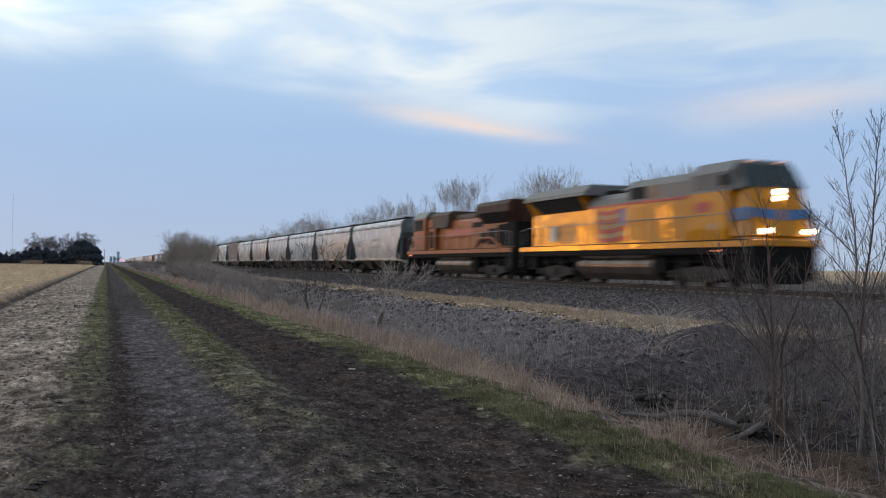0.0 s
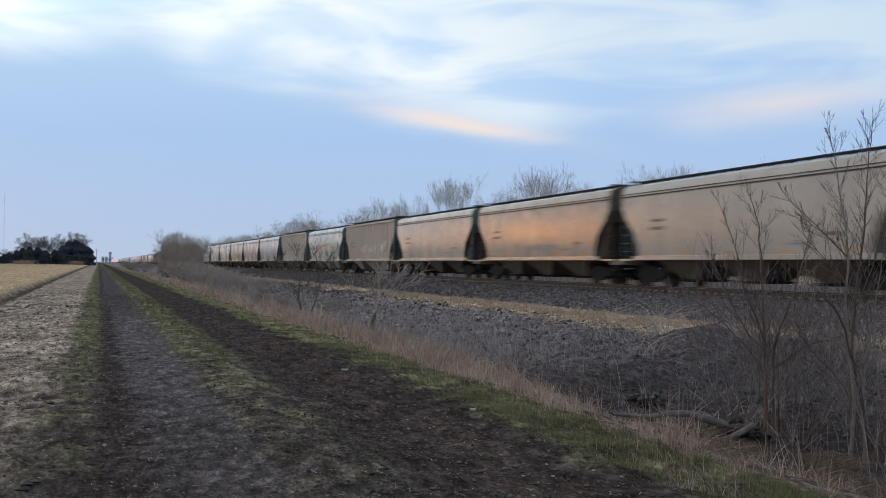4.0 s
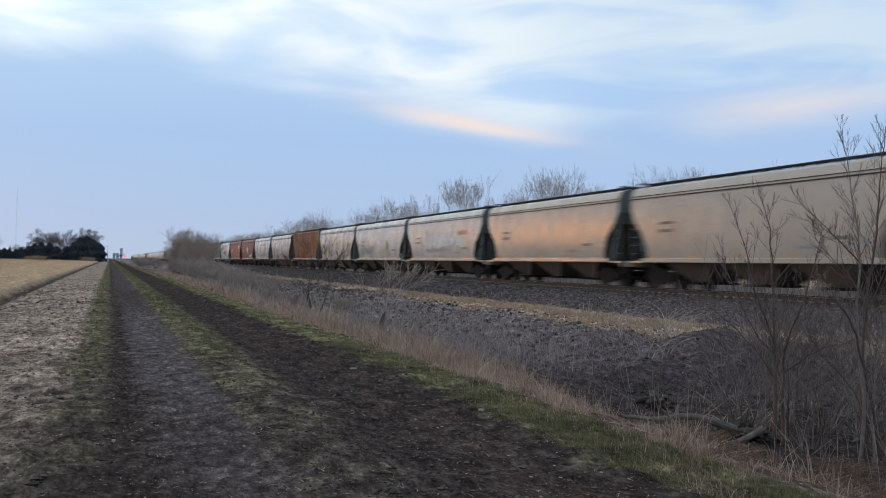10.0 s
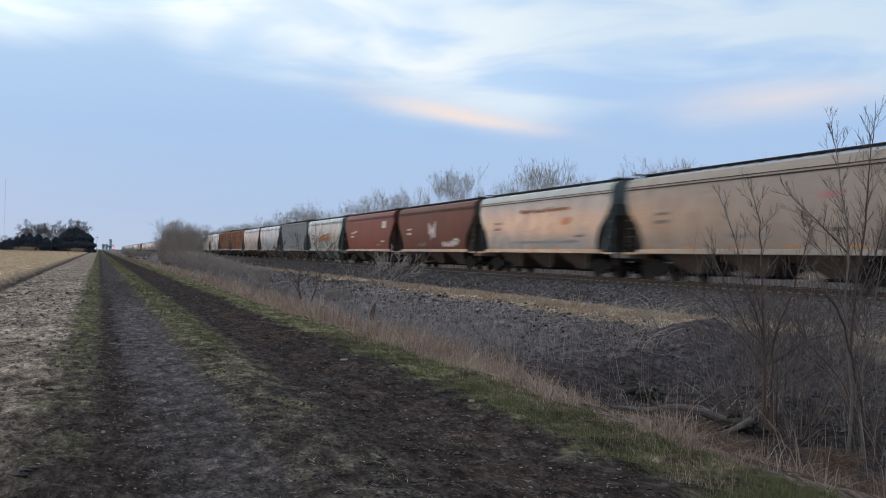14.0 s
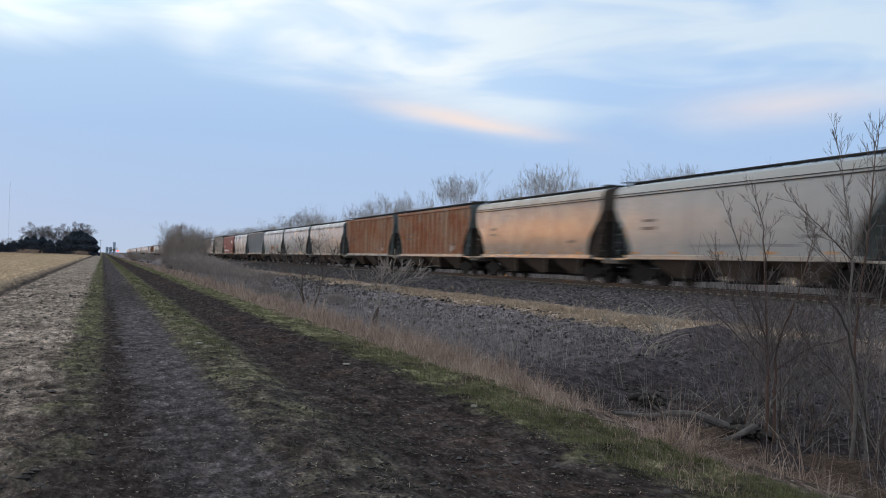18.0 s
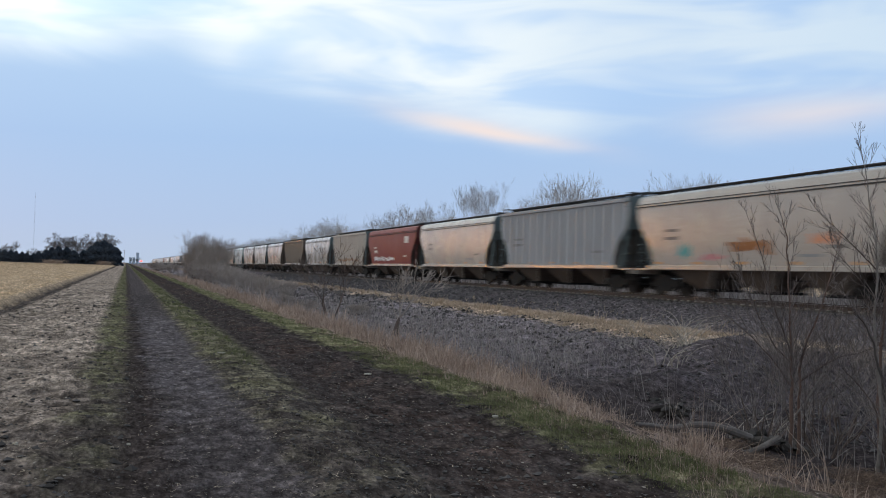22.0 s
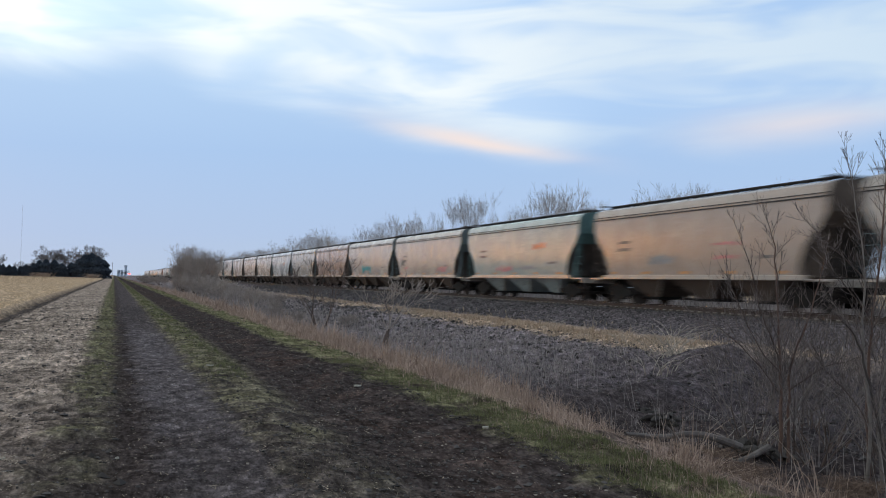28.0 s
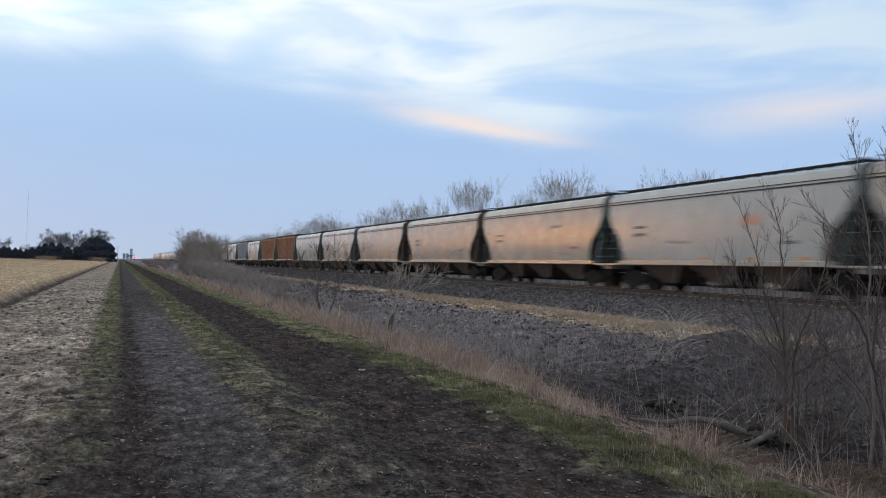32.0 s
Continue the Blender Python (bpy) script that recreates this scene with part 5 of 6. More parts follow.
build_engine_two()

# ---- plants ----
def stand(t, x, y, turn=0.0, size=1.0, sink=0.0):
    t.matrix_basis = Matrix.Translation((x, y, float(ground_z(x, y)) - sink)) @ Matrix.Rotation(turn, 4, "Z") @ Matrix.Scale(size, 4)
    return t


def scatter(kinds, spots, label, category, group, rng):
    """Stands trees of a few kinds at their spots (x, y, size)."""
    used = set()
    for k, (x, y, s) in enumerate(spots):
        i = k if k < len(kinds) else rng.randrange(len(kinds))
        t = kinds[i] if i not in used else copy_thing(kinds[i], Matrix.Identity(4))
        used.add(i)
        tagged(t, label, category, group)
        stand(t, x, y, rng.uniform(0, 6.28), s)


def fork(g_trunk, g_twig, p, d, length, r, depth, rng, level=0, opening=.40, up=.10, rmin=.008, keep=.80, split=1, wob=.09, shoot=.5, kids=(2, 2, 3)):
    """A limb that forks into two or three, again and again, reaching for the light."""
    p, d = Vector(p), Vector(d).normalized()
    pts, rs = [p.copy()], [r]
    for k in range(2):
        d = (d + Vector((rng.gauss(0, wob), rng.gauss(0, wob), rng.gauss(0, wob * .5) + up * .4))).normalized()
        p = p + d * length / 2
        pts.append(p.copy())
        rs.append(max(rmin * .7, r * (1 - .16 * (k + 1))))
    (g_trunk if level < split else g_twig).limb(pts, rs, (7, 5, 4, 3)[min(level, 3)])
    if depth <= 0:
        return
    side = d.orthogonal().normalized()
    n, turn = rng.choice(kids), rng.uniform(0, 6.283)
    for k in range(n):
        out = side.copy()
        out.rotate(Matrix.Rotation(turn + 6.283 * (k + rng.uniform(-.2, .2)) / n, 3, d))
        a = opening * rng.uniform(.45, 1.35)
        nd = d * math.cos(a) + out * math.sin(a) + Vector((0, 0, up))
        fork(g_trunk, g_twig, p, nd, length * keep * rng.uniform(.72, 1.18), max(rmin, rs[-1] * .70), depth - 1, rng, level + 1, opening, up, rmin, keep, split, wob, shoot, kids)
    if rng.random() < shoot and level > 0:
        out = side.copy()
        out.rotate(Matrix.Rotation(rng.uniform(0, 6.283), 3, d))
        nd = d * .7 + out * .7 + Vector((0, 0, up))
        fork(g_trunk, g_twig, pts[1], nd, length * .6, max(rmin, r * .45), max(0, depth - 2), rng, level + 1, opening, up, rmin, keep, split, wob, shoot, kids)


def forked_tree(seed, height, name="bare_tree", trunk_r=.18, depth=7, first=.22, stems=1, splay=.3, opening=.40, up=.10, rmin=.008, keep=.80, twig=None, spread=1.0, wob=.09, shoot=.5, bark=None, kids=(2, 2, 3)):
    """A leafless tree or shrub of forking limbs, scaled to its height."""
    rng = random.Random(seed)
    trunks, b = [], Geo()
    for s in range(stems):
        a = Geo()
        ang = 6.283 * (s + rng.uniform(-.35, .35)) / stems
        k = splay * rng.uniform(.4, 1.2) if stems > 1 else 0.0
        o = (.03 * height * rng.uniform(.3, 1.2)) * (stems > 1)
        fork(a, b, (math.cos(ang) * o, math.sin(ang) * o, -.1), (math.cos(ang) * k, math.sin(ang) * k, 1), height * first * rng.uniform(.8, 1.15), trunk_r, depth, rng, 0, opening, up, rmin, keep, 1, wob, shoot, kids)
        trunks.append(a)
    tips = sorted(q[2] for q in b.v)
    tall = height / tips[int(len(tips) * .965)]
    for g in (*trunks, b):
        g.v = [(q[0] * tall * spread, q[1] * tall * spread, q[2] * tall) for q in g.v]
    t = new(name)
    for a in trunks:
        part("trunk" if stems == 1 else "stem", a, bark or BARK, t, raw=True)
    part("crown", b, twig or TWIG, t, raw=True)
    return t


def build_far_trees():
    rng = random.Random(5)
    slim = [forked_tree(30 + k, 11.4, "bare_tree", .15, 8, .2, 1, 0, .27, .10, .0065, .83, FARHAZETWIG, .85, .07, .3, bark=FARHAZEBARK) for k in range(4)]
    wide = [forked_tree(40 + k, 11.3, "bare_tree", .2, 8, .17, 1, 0, .40, .09, .0065, .82, FARHAZETWIG, 1.0, .08, .3, bark=FARHAZEBARK) for k in range(4)]
    label, group = "leafless grey deciduous tree beyond the railway line", "trees beyond the track"
    scatter(slim, [(46, 141, .92), (46, 135.6, 1.0), (47, 128.6, 1.1), (45.5, 121.7, 1.03), (46, 116, .98), (46, 110.5, .85), (47, 150, .92), (46, 145.5, .8), (46, 82.5, .66), (46, 78.2, .74), (46.5, 75, .77)], label, "tree", group, rng)
    spots = [(46, 105.5, .92), (46.5, 100, 1.01), (45.5, 95.5, .92), (46, 91.4, .88), (46, 88, .80), (46, 72, .80), (46, 69, .77), (46, 65.5, .70), (46, 60, .66), (46, 155, .95), (47, 161, .95), (46, 167, .98), (46, 173, .9)]
    y = 179.0
    while y < 620:                      # the hedgerow runs on beyond the track
        spots.append((46 + rng.uniform(-3, 4), y, rng.uniform(.78, .95) * (1.1 if 222 < y < 262 else 1.0)))
        y += rng.uniform(4.5, 8)
    scatter(wide, spots, label, "tree", group, rng)
    low = [forked_tree(60 + k, 4.2, "bare_bush", .035, 5, .2, 6, .5, .42, .08, .009, .8, FARHAZETWIG, 1.2, .12, bark=FARHAZEBARK) for k in range(2)]
    spots = []
    y = 60.0
    while y < 500:
        spots.append((43 + rng.uniform(-2, 3), y, rng.uniform(.7, 1.1)))
        y += rng.uniform(5, 9)
    scatter(low, spots, "leafless grey bush below the trees beyond the line", "bush", "bushes beyond the track", rng)


def curve(pts, n=4):
    """Points of a smooth line through pts."""
    out = []
    for k in range(len(pts) - 1):
        a, b, c, d = pts[max(k - 1, 0)], pts[k], pts[k + 1], pts[min(k + 2, len(pts) - 1)]
        for i in range(n):
            f = i / n
            out.append(.5 * (2 * b + (c - a) * f + (2 * a - 5 * b + 4 * c - d) * f * f + (3 * b - a - 3 * c + d) * f ** 3))
    return out + [pts[-1].copy()]


def sapling(seed, stems, mats, name="bare_sapling", twig=None, rmin=.0028):
    """A young tree grown from a few bent stems, given as ((across, up) pairs, foot radius, shoots, their length, lowest place of shoots)."""
    rng = random.Random(seed)
    t, crown = new(name), Geo()
    for (line, r, count, reach, low), mat in zip(stems, mats):
        g, deep, pts = Geo(), 0.0, []
        for k, (a, b) in enumerate(line):
            deep += rng.gauss(0, .07) if k else 0.0
            pts.append(Vector((a, deep, b)))
        pts = curve(pts)
        pts = [p + Vector((rng.gauss(0, .007), rng.gauss(0, .007), 0)) for p in pts]
        n = len(pts) - 1
        rs = [max(rmin, r * (1 - .9 * (k / n) ** .8)) for k in range(n + 1)]
        g.limb(pts, rs, 7)
        part("stem", g, mat, t, smooth=True)
        for k in range(count * 2):
            f = low + (1 - low) * (k + rng.random()) / (count * 2)
            i = min(n - 1, int(f * n))
            q = pts[i].lerp(pts[i + 1], f * n - i)
            axis = (pts[i + 1] - pts[i]).normalized()
            out = axis.orthogonal().normalized()
            out.rotate(Matrix.Rotation(rng.uniform(0, 6.283), 3, axis))
            nd = axis * rng.uniform(.5, 1.0) + out * rng.uniform(.35, .95) + Vector((0, 0, .25))
            size = reach * rng.uniform(.45, 1.2) * (1.15 - .75 * f)
            fork(crown, crown, q, nd, size * .46, max(rmin * 1.4, rs[i] * .42), rng.choice((1, 2, 2)), rng, 2, .34, .10, rmin, .78, 0, .035, .9)
    part("crown", crown, twig or TWIG, t, raw=True)
    return t


def build_near_shrubs():
    rng = random.Random(8)
    tall = [forked_tree(80 + k, 5.2, "bare_thicket", .05, 6, .2, 7, .5, .36, .07, .0085, .80, THICKET, .85, .13, .5) for k in range(3)]
    spots = [(10.5, 178, .68), (9.6, 167, .8), (10.0, 160, 1.15), (10.6, 154, 1.25), (9.4, 149, 1.2), (11.4, 146, 1.15), (10.4, 140, 1.2), (11.8, 136, 1.05), (10.4, 130, .95)]
    label, group = "dense leafless brown thicket in the ditch beside the track", "thickets along the ditch"
    scatter(tall, spots, label, "bush", group, rng)
    low = [forked_tree(86 + k, 1.95, "bare_thicket", .025, 5, .16, 12, .8, .42, .05, .007, .82, LOWTHICKET, 1.25, .16, .8) for k in range(3)]
    spots = [(9.8, 163, 1.1), (10.8, 152, 1.2), (10.0, 144, 1.2), (11.2, 138, 1.2), (9.9, 134, 1.15), (11.4, 128, 1.2), (10.4, 123, 1.15), (11.3, 117, 1.05), (10.0, 112, 1.0), (11.2, 107, .95), (10.5, 101, .85), (11.6, 97, .85), (10.4, 92, .7), (11.8, 88, .7), (10.8, 83, .55), (12.2, 79, .6), (11.2, 72, .45), (9.6, 62, .35), (8.9, 50, .35), (11.4, 49, .3),
             (10.5, 260, 1.2), (9, 275, 1.1), (8, 310, 1.2), (9, 330, 1.3), (9, 370, 1.1)]
    scatter(low, spots, label, "bush", group, rng)
    a = forked_tree(91, 3.4, "bare_shrub", .038, 5, .28, 3, .42, .34, .06, .0075, .78, TWIG, 1.0, .16, .4)
    tagged(stand(a, 9.15, 45.5, 0.4), "thin leafless shrub with dark stems in the ditch", "bush")
    b = forked_tree(92, 2.6, "bare_shrub", .026, 5, .2, 2, .5, .46, .06, .006, .80, THICKET, 1.1, .14, .6)
    tagged(stand(b, 9.3, 33.9, 2.0), "small forked leafless shrub growing from the ditch", "bush")
    face = radians(-19)
    c = sapling(98, [
        ([(0, -.15), (-.02, .6), (.0, 1.2), (-.05, 1.9), (-.09, 2.8), (-.24, 3.35)], .034, 16, .9, .28),
        ([(.10, -.15), (.12, .7), (.10, 1.3), (.28, 1.95), (.42, 2.5), (.56, 3.0)], .028, 14, .85, .3),
        ([(-.01, 1.35), (-.12, 1.65), (-.33, 2.15), (-.45, 2.7), (-.72, 3.4)], .018, 10, .7, .15),
        ([(-.02, .95), (-.40, 1.45), (-.85, 1.85), (-1.25, 2.05)], .014, 9, .8, .15),
        ([(.05, .5), (.32, 1.0), (.55, 1.5), (.95, 2.0)], .014, 9, .8, .15),
        ([(-.01, 1.25), (-.30, 1.55), (-.62, 2.2), (-.80, 2.6)], .012, 8, .7, .15),
        ([(.11, 1.0), (.55, 1.35), (.95, 1.5), (1.4, 1.95)], .012, 8, .8, .15)], [REDBARK, REDBARK, BARK, BARK, PALEBARK, BARK, BARK], twig=NEARTWIG)
    tagged(stand(c, 8.75, 11.15, face), "bushy leafless sapling with reddish-grey stems by the ditch", "sapling", "saplings by the ditch")
    d = sapling(95, [
        ([(.02, -.15), (-.02, .5), (-.23, 1.3), (-.34, 1.85), (-.54, 2.15), (-.70, 2.45)], .030, 9, .6, .4),
        ([(0, -.1), (-.07, .8), (.02, 1.45), (.16, 2.2), (.3, 3.4)], .027, 12, .8, .3),
        ([(-.08, .4), (-.30, 1.0), (-.75, 1.5), (-1.0, 1.8)], .014, 8, .7, .2),
        ([(.02, -.1), (.35, .7), (.55, 1.7), (.62, 2.7), (.8, 3.6)], .024, 14, .8, .3)], [DARKBARK, PALEBARK, BARK, BARK], twig=NEARTWIG)
    tagged(stand(d, 9.5, 10.05, face), "tall leafless sapling with dark bent stems", "sapling", "saplings by the ditch")
    e = sapling(96, [
        ([(0, -.15), (0, .9), (-.06, 1.9), (-.05, 2.8), (-.16, 3.6), (-.28, 4.4)], .030, 20, .75, .35),
        ([(.06, -.1), (.04, .9), (.10, 2.0), (.17, 3.1), (.20, 3.9), (.24, 4.5)], .030, 22, .75, .35),
        ([(-.05, 2.7), (-.38, 3.05), (-.72, 3.35), (-.95, 3.6)], .010, 7, .5, .2),
        ([(-.05, 2.3), (-.30, 2.6), (-.62, 3.0), (-.70, 3.3)], .010, 7, .5, .2),
        ([(.10, 2.1), (.32, 2.6), (.50, 3.3), (.58, 3.9)], .012, 9, .6, .2)], [PALEBARK, REDBARK, BARK, BARK, BARK], twig=NEARTWIG)
    tagged(stand(e, 9.35, 10.2, face), "tall leafless sapling with pale slender stems", "sapling", "saplings by the ditch")
    kinds = [forked_tree(97 + k, 1.7, "bare_brush", .010, 4, .28, 6, .7, .30, .05, .0026, .8, PALETWIG, 1.1, .09, .5, bark=TWIG) for k in range(3)]
    spots = [(8.9, 12.2, .9), (9.7, 11.6, 1.05), (10.3, 12.2, 1.1), (10.5, 10.7, 1.2), (9.0, 9.2, .75), (10.7, 11.3, 1.15), (9.9, 13.2, 1.0), (11.1, 12.8, 1.1), (11.6, 14.0, .9), (12.3, 15.0, .8)]
    young = [forked_tree(104 + k, 2.5, "bare_brush", .013, 4, .3, 4, .5, .30, .07, .0026, .82, NEARTWIG, 1.0, .06, .8, bark=BARK) for k in range(2)]
    scatter(young, [(8.4, 11.35, .9), (9.1, 11.3, 1.0), (9.9, 10.6, .9)], "upright leafless brush growing round the saplings", "brush", "brush in the ditch", rng)
    scatter(kinds, spots, "low twiggy leafless brush in the ditch", "brush", "brush in the ditch", rng)


LOWTHICKET = blades("pale_thicket_twigs", (0.23, 0.195, 0.18), (0.52, 0.445, 0.405))
# bark beyond the track, lightened to include the haze
FARHAZEBARK = plain("far_grey_bark", (0.24, 0.215, 0.20), 0.9, var=0.25, scale=2.0, spec=0.1)
REDBARK = plain("reddish_young_bark", (0.15, 0.095, 0.078), 0.85, var=0.3, scale=9.0, relief=0.004, spec=0.2)
PALEBARK = plain("pale_young_bark", (0.22, 0.19, 0.175), 0.85, var=0.3, scale=9.0, relief=0.004, spec=0.2)
DARKBARK = plain("dark_young_bark", (0.075, 0.062, 0.058), 0.85, var=0.3, scale=9.0, relief=0.004, spec=0.2)
NEARTWIG = blades("young_twigs", (0.068, 0.054, 0.052), (0.27, 0.222, 0.212))
PALETWIG = blades("pale_brush_twigs", (0.06, 0.05, 0.047), (0.34, 0.285, 0.27))


def near_first(rs, n, y0, y1):
    """Distances along the lane, thinning out with distance."""
    return y0 * (y1 / y0) ** rs.rand(n)


def x_of(u, y):
    """The place across for a distance u from the lane."""
    k = 0.0037 * np.maximum(y, 0)
    return np.where(u < 4.0, u - k, np.where(u > 14, u, (u - 1.4 * k) / (1 - 0.1 * k).clip(.4)))


def blade_stuff(name, mat, label, category, seed, n, u0, u1, y0, y1, h0, h1, w, lean=.35, patch=0.0, flat=False, tuft=0):
    """A strip of blades or stalks, each a tapered bent sliver, as one mesh."""
    rs = np.random.RandomState(seed)
    y = near_first(rs, n, y0, y1)
    u = rs.uniform(u0, u1, n)
    if patch:
        keep = 2.2 * (vnoise(u, y, .9, seed + 50) - .5) + 2.6 * (vnoise(u, y, .24, seed + 51) - .5) + rs.normal(0, .22, n) > patch
        y, u = y[keep], u[keep]
        n = len(y)
    if tuft:                            # blades spring from shared crowns and arch outwards
        n = n // tuft * tuft
        cu, cy0 = np.repeat(u[:n // tuft], tuft), np.repeat(y[:n // tuft], tuft)
        out, rad = rs.uniform(0, 6.283, n), np.abs(rs.normal(0, .075, n)) * np.repeat(rs.uniform(.5, 1.5, n // tuft), tuft)
        u, y = cu + np.cos(out) * rad, cy0 + np.sin(out) * rad
    x = x_of(u, y)
    z = ground_z(x, y) - .01
    if not flat:                        # the grass is trodden down round the fallen branch
        trod = (x > 5.2) & (x < 8.3) & (y > 8.7) & (y < 11.5)
    fall = np.clip(np.minimum(u - u0, u1 - u) / (.18 * (u1 - u0)), .35, 1)
    h = rs.uniform(h0, h1, n) * fall * np.clip(1 + .5 * wave(x, y, .9, seed + 9) + .3 * wave(x, y, .3, seed + 10), .3, 2)
    ww = w * rs.uniform(.6, 1.4, n) * np.clip(y / 14.0, 1, 6)       # clumps stand for single blades far off
    a, la = rs.uniform(0, 6.283, n), rs.uniform(0, 6.283, n)
    if tuft:
        h = h * np.repeat(rs.uniform(.45, 1.5, n // tuft), tuft)
        la = out + rs.normal(0, .7, n)
    if not flat:
        h = h * np.where(trod, .3, 1.0)
    lk = np.abs(rs.normal(0, lean, n)) * h
    if flat:
        lk, hz = h, h * rs.uniform(-.05, .18, n)
        z = z + .018
    else:
        hz = np.sqrt(np.maximum(h * h - lk * lk * .5, .2 * h * h))
    cx, cy = np.cos(a) * ww, np.sin(a) * ww
    if flat:
        cx, cy = -np.sin(la) * ww, np.cos(la) * ww
    lx, ly = np.cos(la) * lk, np.sin(la) * lk
    V = np.empty((n, 5, 3))
    V[:, 0] = np.stack([x - cx, y - cy, z], 1)
    V[:, 1] = np.stack([x + cx, y + cy, z], 1)
    V[:, 2] = np.stack([x + cx * .7 + lx * .35, y + cy * .7 + ly * .35, z + hz * .6], 1)
    V[:, 3] = np.stack([x - cx * .7 + lx * .35, y - cy * .7 + ly * .35, z + hz * .6], 1)
    V[:, 4] = np.stack([x + lx, y + ly, z + hz], 1)
    g = Geo()
    g.v = V.reshape(-1, 3).tolist()
    for i in range(0, 5 * n, 5):
        g.f.append((i, i + 1, i + 2, i + 3))
        g.f.append((i + 3, i + 2, i + 4))
    return tagged(part(name, g, mat, raw=True), label, category, kind="stuff")


def stone_stuff(name, mat, label, category, seed, n, u0, u1, y0, y1, s0, s1, squash=.6):
    """Loose stones or clods, each a rough eight-sided lump, as one mesh."""
    rs = np.random.RandomState(seed)
    y = near_first(rs, n, y0, y1)
    u = rs.uniform(u0, u1, n)
    x = x_of(u, y)
    z = ground_z(x, y)
    s = s0 * (s1 / s0) ** (rs.rand(n) ** 2) * np.clip(y / 22.0, 1, 3)
    base = np.array([(1, 0, 0), (0, 1, 0), (-1, 0, 0), (0, -1, 0), (0, 0, 1), (0, 0, -1)], float)
    V = base[None] * s[:, None, None] * rs.uniform(.6, 1.3, (n, 6, 1)) + rs.normal(0, .18, (n, 6, 3)) * s[:, None, None]
    V[:, :, 2] *= squash
    a = rs.uniform(0, 6.28, n)
    ca, sa = np.cos(a)[:, None], np.sin(a)[:, None]
    V[:, :, 0], V[:, :, 1] = V[:, :, 0] * ca - V[:, :, 1] * sa, V[:, :, 0] * sa + V[:, :, 1] * ca
    V += np.stack([x, y, z + s * .2], 1)[:, None, :]
    g = Geo()
    g.v = V.reshape(-1, 3).tolist()
    for i in range(0, 6 * n, 6):
        for p, q in ((0, 1), (1, 2), (2, 3), (3, 0)):
            g.f.append((i + p, i + q, i + 4))
            g.f.append((i + q, i + p, i + 5))
    return tagged(part(name, g, mat, raw=True), label, category, kind="stuff")


def build_grass():
    blade_stuff("dry_grass", DRY, "clumps of shin-high dry pinkish-tan grass along the ditch", "grass", 1, 96000, 4.5, 7.5, 6.8, 330, .09, .34, .0035, 1.1, -.02, tuft=20)
    blade_stuff("dry_grass", DRY, "low dry grass at the edge of the verge", "grass", 2, 16000, 4.3, 6.2, 6, 200, .04, .16, .005, .9, .05, tuft=10)
    blade_stuff("dry_grass", DRY, "matted dry grass lying in the ditch", "grass", 22, 20000, 4.5, 7.6, 11.6, 160, .1, .34, .005, .9, .05, True)
    blade_stuff("dry_grass", DRY, "tall dry grass stalks standing in the ditch", "grass", 21, 1500, 5.6, 7.8, 8, 200, .3, .5, .003, .6, .2)
    blade_stuff("dead_weeds", WEEDS, "grey dead weeds and stalks in the ditch", "weeds", 3, 5000, 6.4, 12.8, 6, 240, .10, .42, .005, .8, .15, tuft=8)
    blade_stuff("dead_weeds", WEEDS, "tall thin dead stalks in the ditch", "weeds", 23, 700, 7.4, 11.5, 7, 120, .6, 1.2, .0035, .4, .1)
    blade_stuff("dead_weeds", WEEDS, "tall grey brush stalks under the thickets", "weeds", 25, 2600, 8.0, 12.0, 75, 230, .4, 1.7, .004, .6, .2)
    blade_stuff("dead_weeds", WEEDS, "thin knee-high dead stalks along the ditch", "weeds", 37, 9000, 7.2, 13.5, 22, 110, .25, .75, .0022, .5, -.1)
    blade_stuff("dead_weeds", WEEDS, "low grey dead weeds matting the far bank", "weeds", 27, 36000, 7.4, 15.6, 24, 240, .06, .28, .005, .9, .0, tuft=8)
    blade_stuff("dry_grass", DRY, "thick dry pinkish-tan grass farther down the ditch", "grass", 29, 60000, 4.7, 8.4, 16, 150, .14, .46, .005, .7, -.1, tuft=16)
    blade_stuff("dead_weeds", WEEDS, "sparse grey dead weeds on the dark bank", "weeds", 4, 2500, 11.0, 16.4, 12, 220, .08, .30, .004, .9, .25)
    blade_stuff("green_grass", GREENGRASS, "short patchy green grass on the verge of the lane", "grass", 5, 50000, 3.6, 4.75, 5, 300, .02, .06, .003, .8, .1, tuft=6)
    blade_stuff("green_grass", GREENGRASS, "fine green grass and dead blades on the near verge", "grass", 35, 36000, 3.65, 4.9, 4.5, 18, .025, .075, .0022, .9, .0, tuft=5)
    blade_stuff("dry_grass", DRY, "dead blades among the green of the verge", "grass", 36, 9000, 3.6, 5.0, 4.5, 20, .03, .09, .002, .9, .1, tuft=4)
    blade_stuff("green_grass", GREENGRASS, "short green grass between the wheel ruts", "grass", 6, 52000, 1.35, 2.2, 15, 350, .02, .06, .003, .7, .05, tuft=6)
    # added band that hides the bright far field below the cars
    blade_stuff("dead_weeds", WEEDS, "dark tangled dead weeds beyond the track", "weeds", 24, 16000, 31.0, 36.0, 20, 420, .6, 1.5, .006, .4, -.5)
    blade_stuff("green_grass", GREENGRASS, "short green grass beside the lane", "grass", 7, 18000, -.5, .14, 12, 350, .015, .055, .003, .7, .15, tuft=6)
    blade_stuff("trodden_grass", DULLGRASS, "trodden dull grass on the lane's crown", "grass", 8, 16000, 1.3, 2.3, 4.5, 40, .012, .035, .003, 1.2, .35, tuft=6)
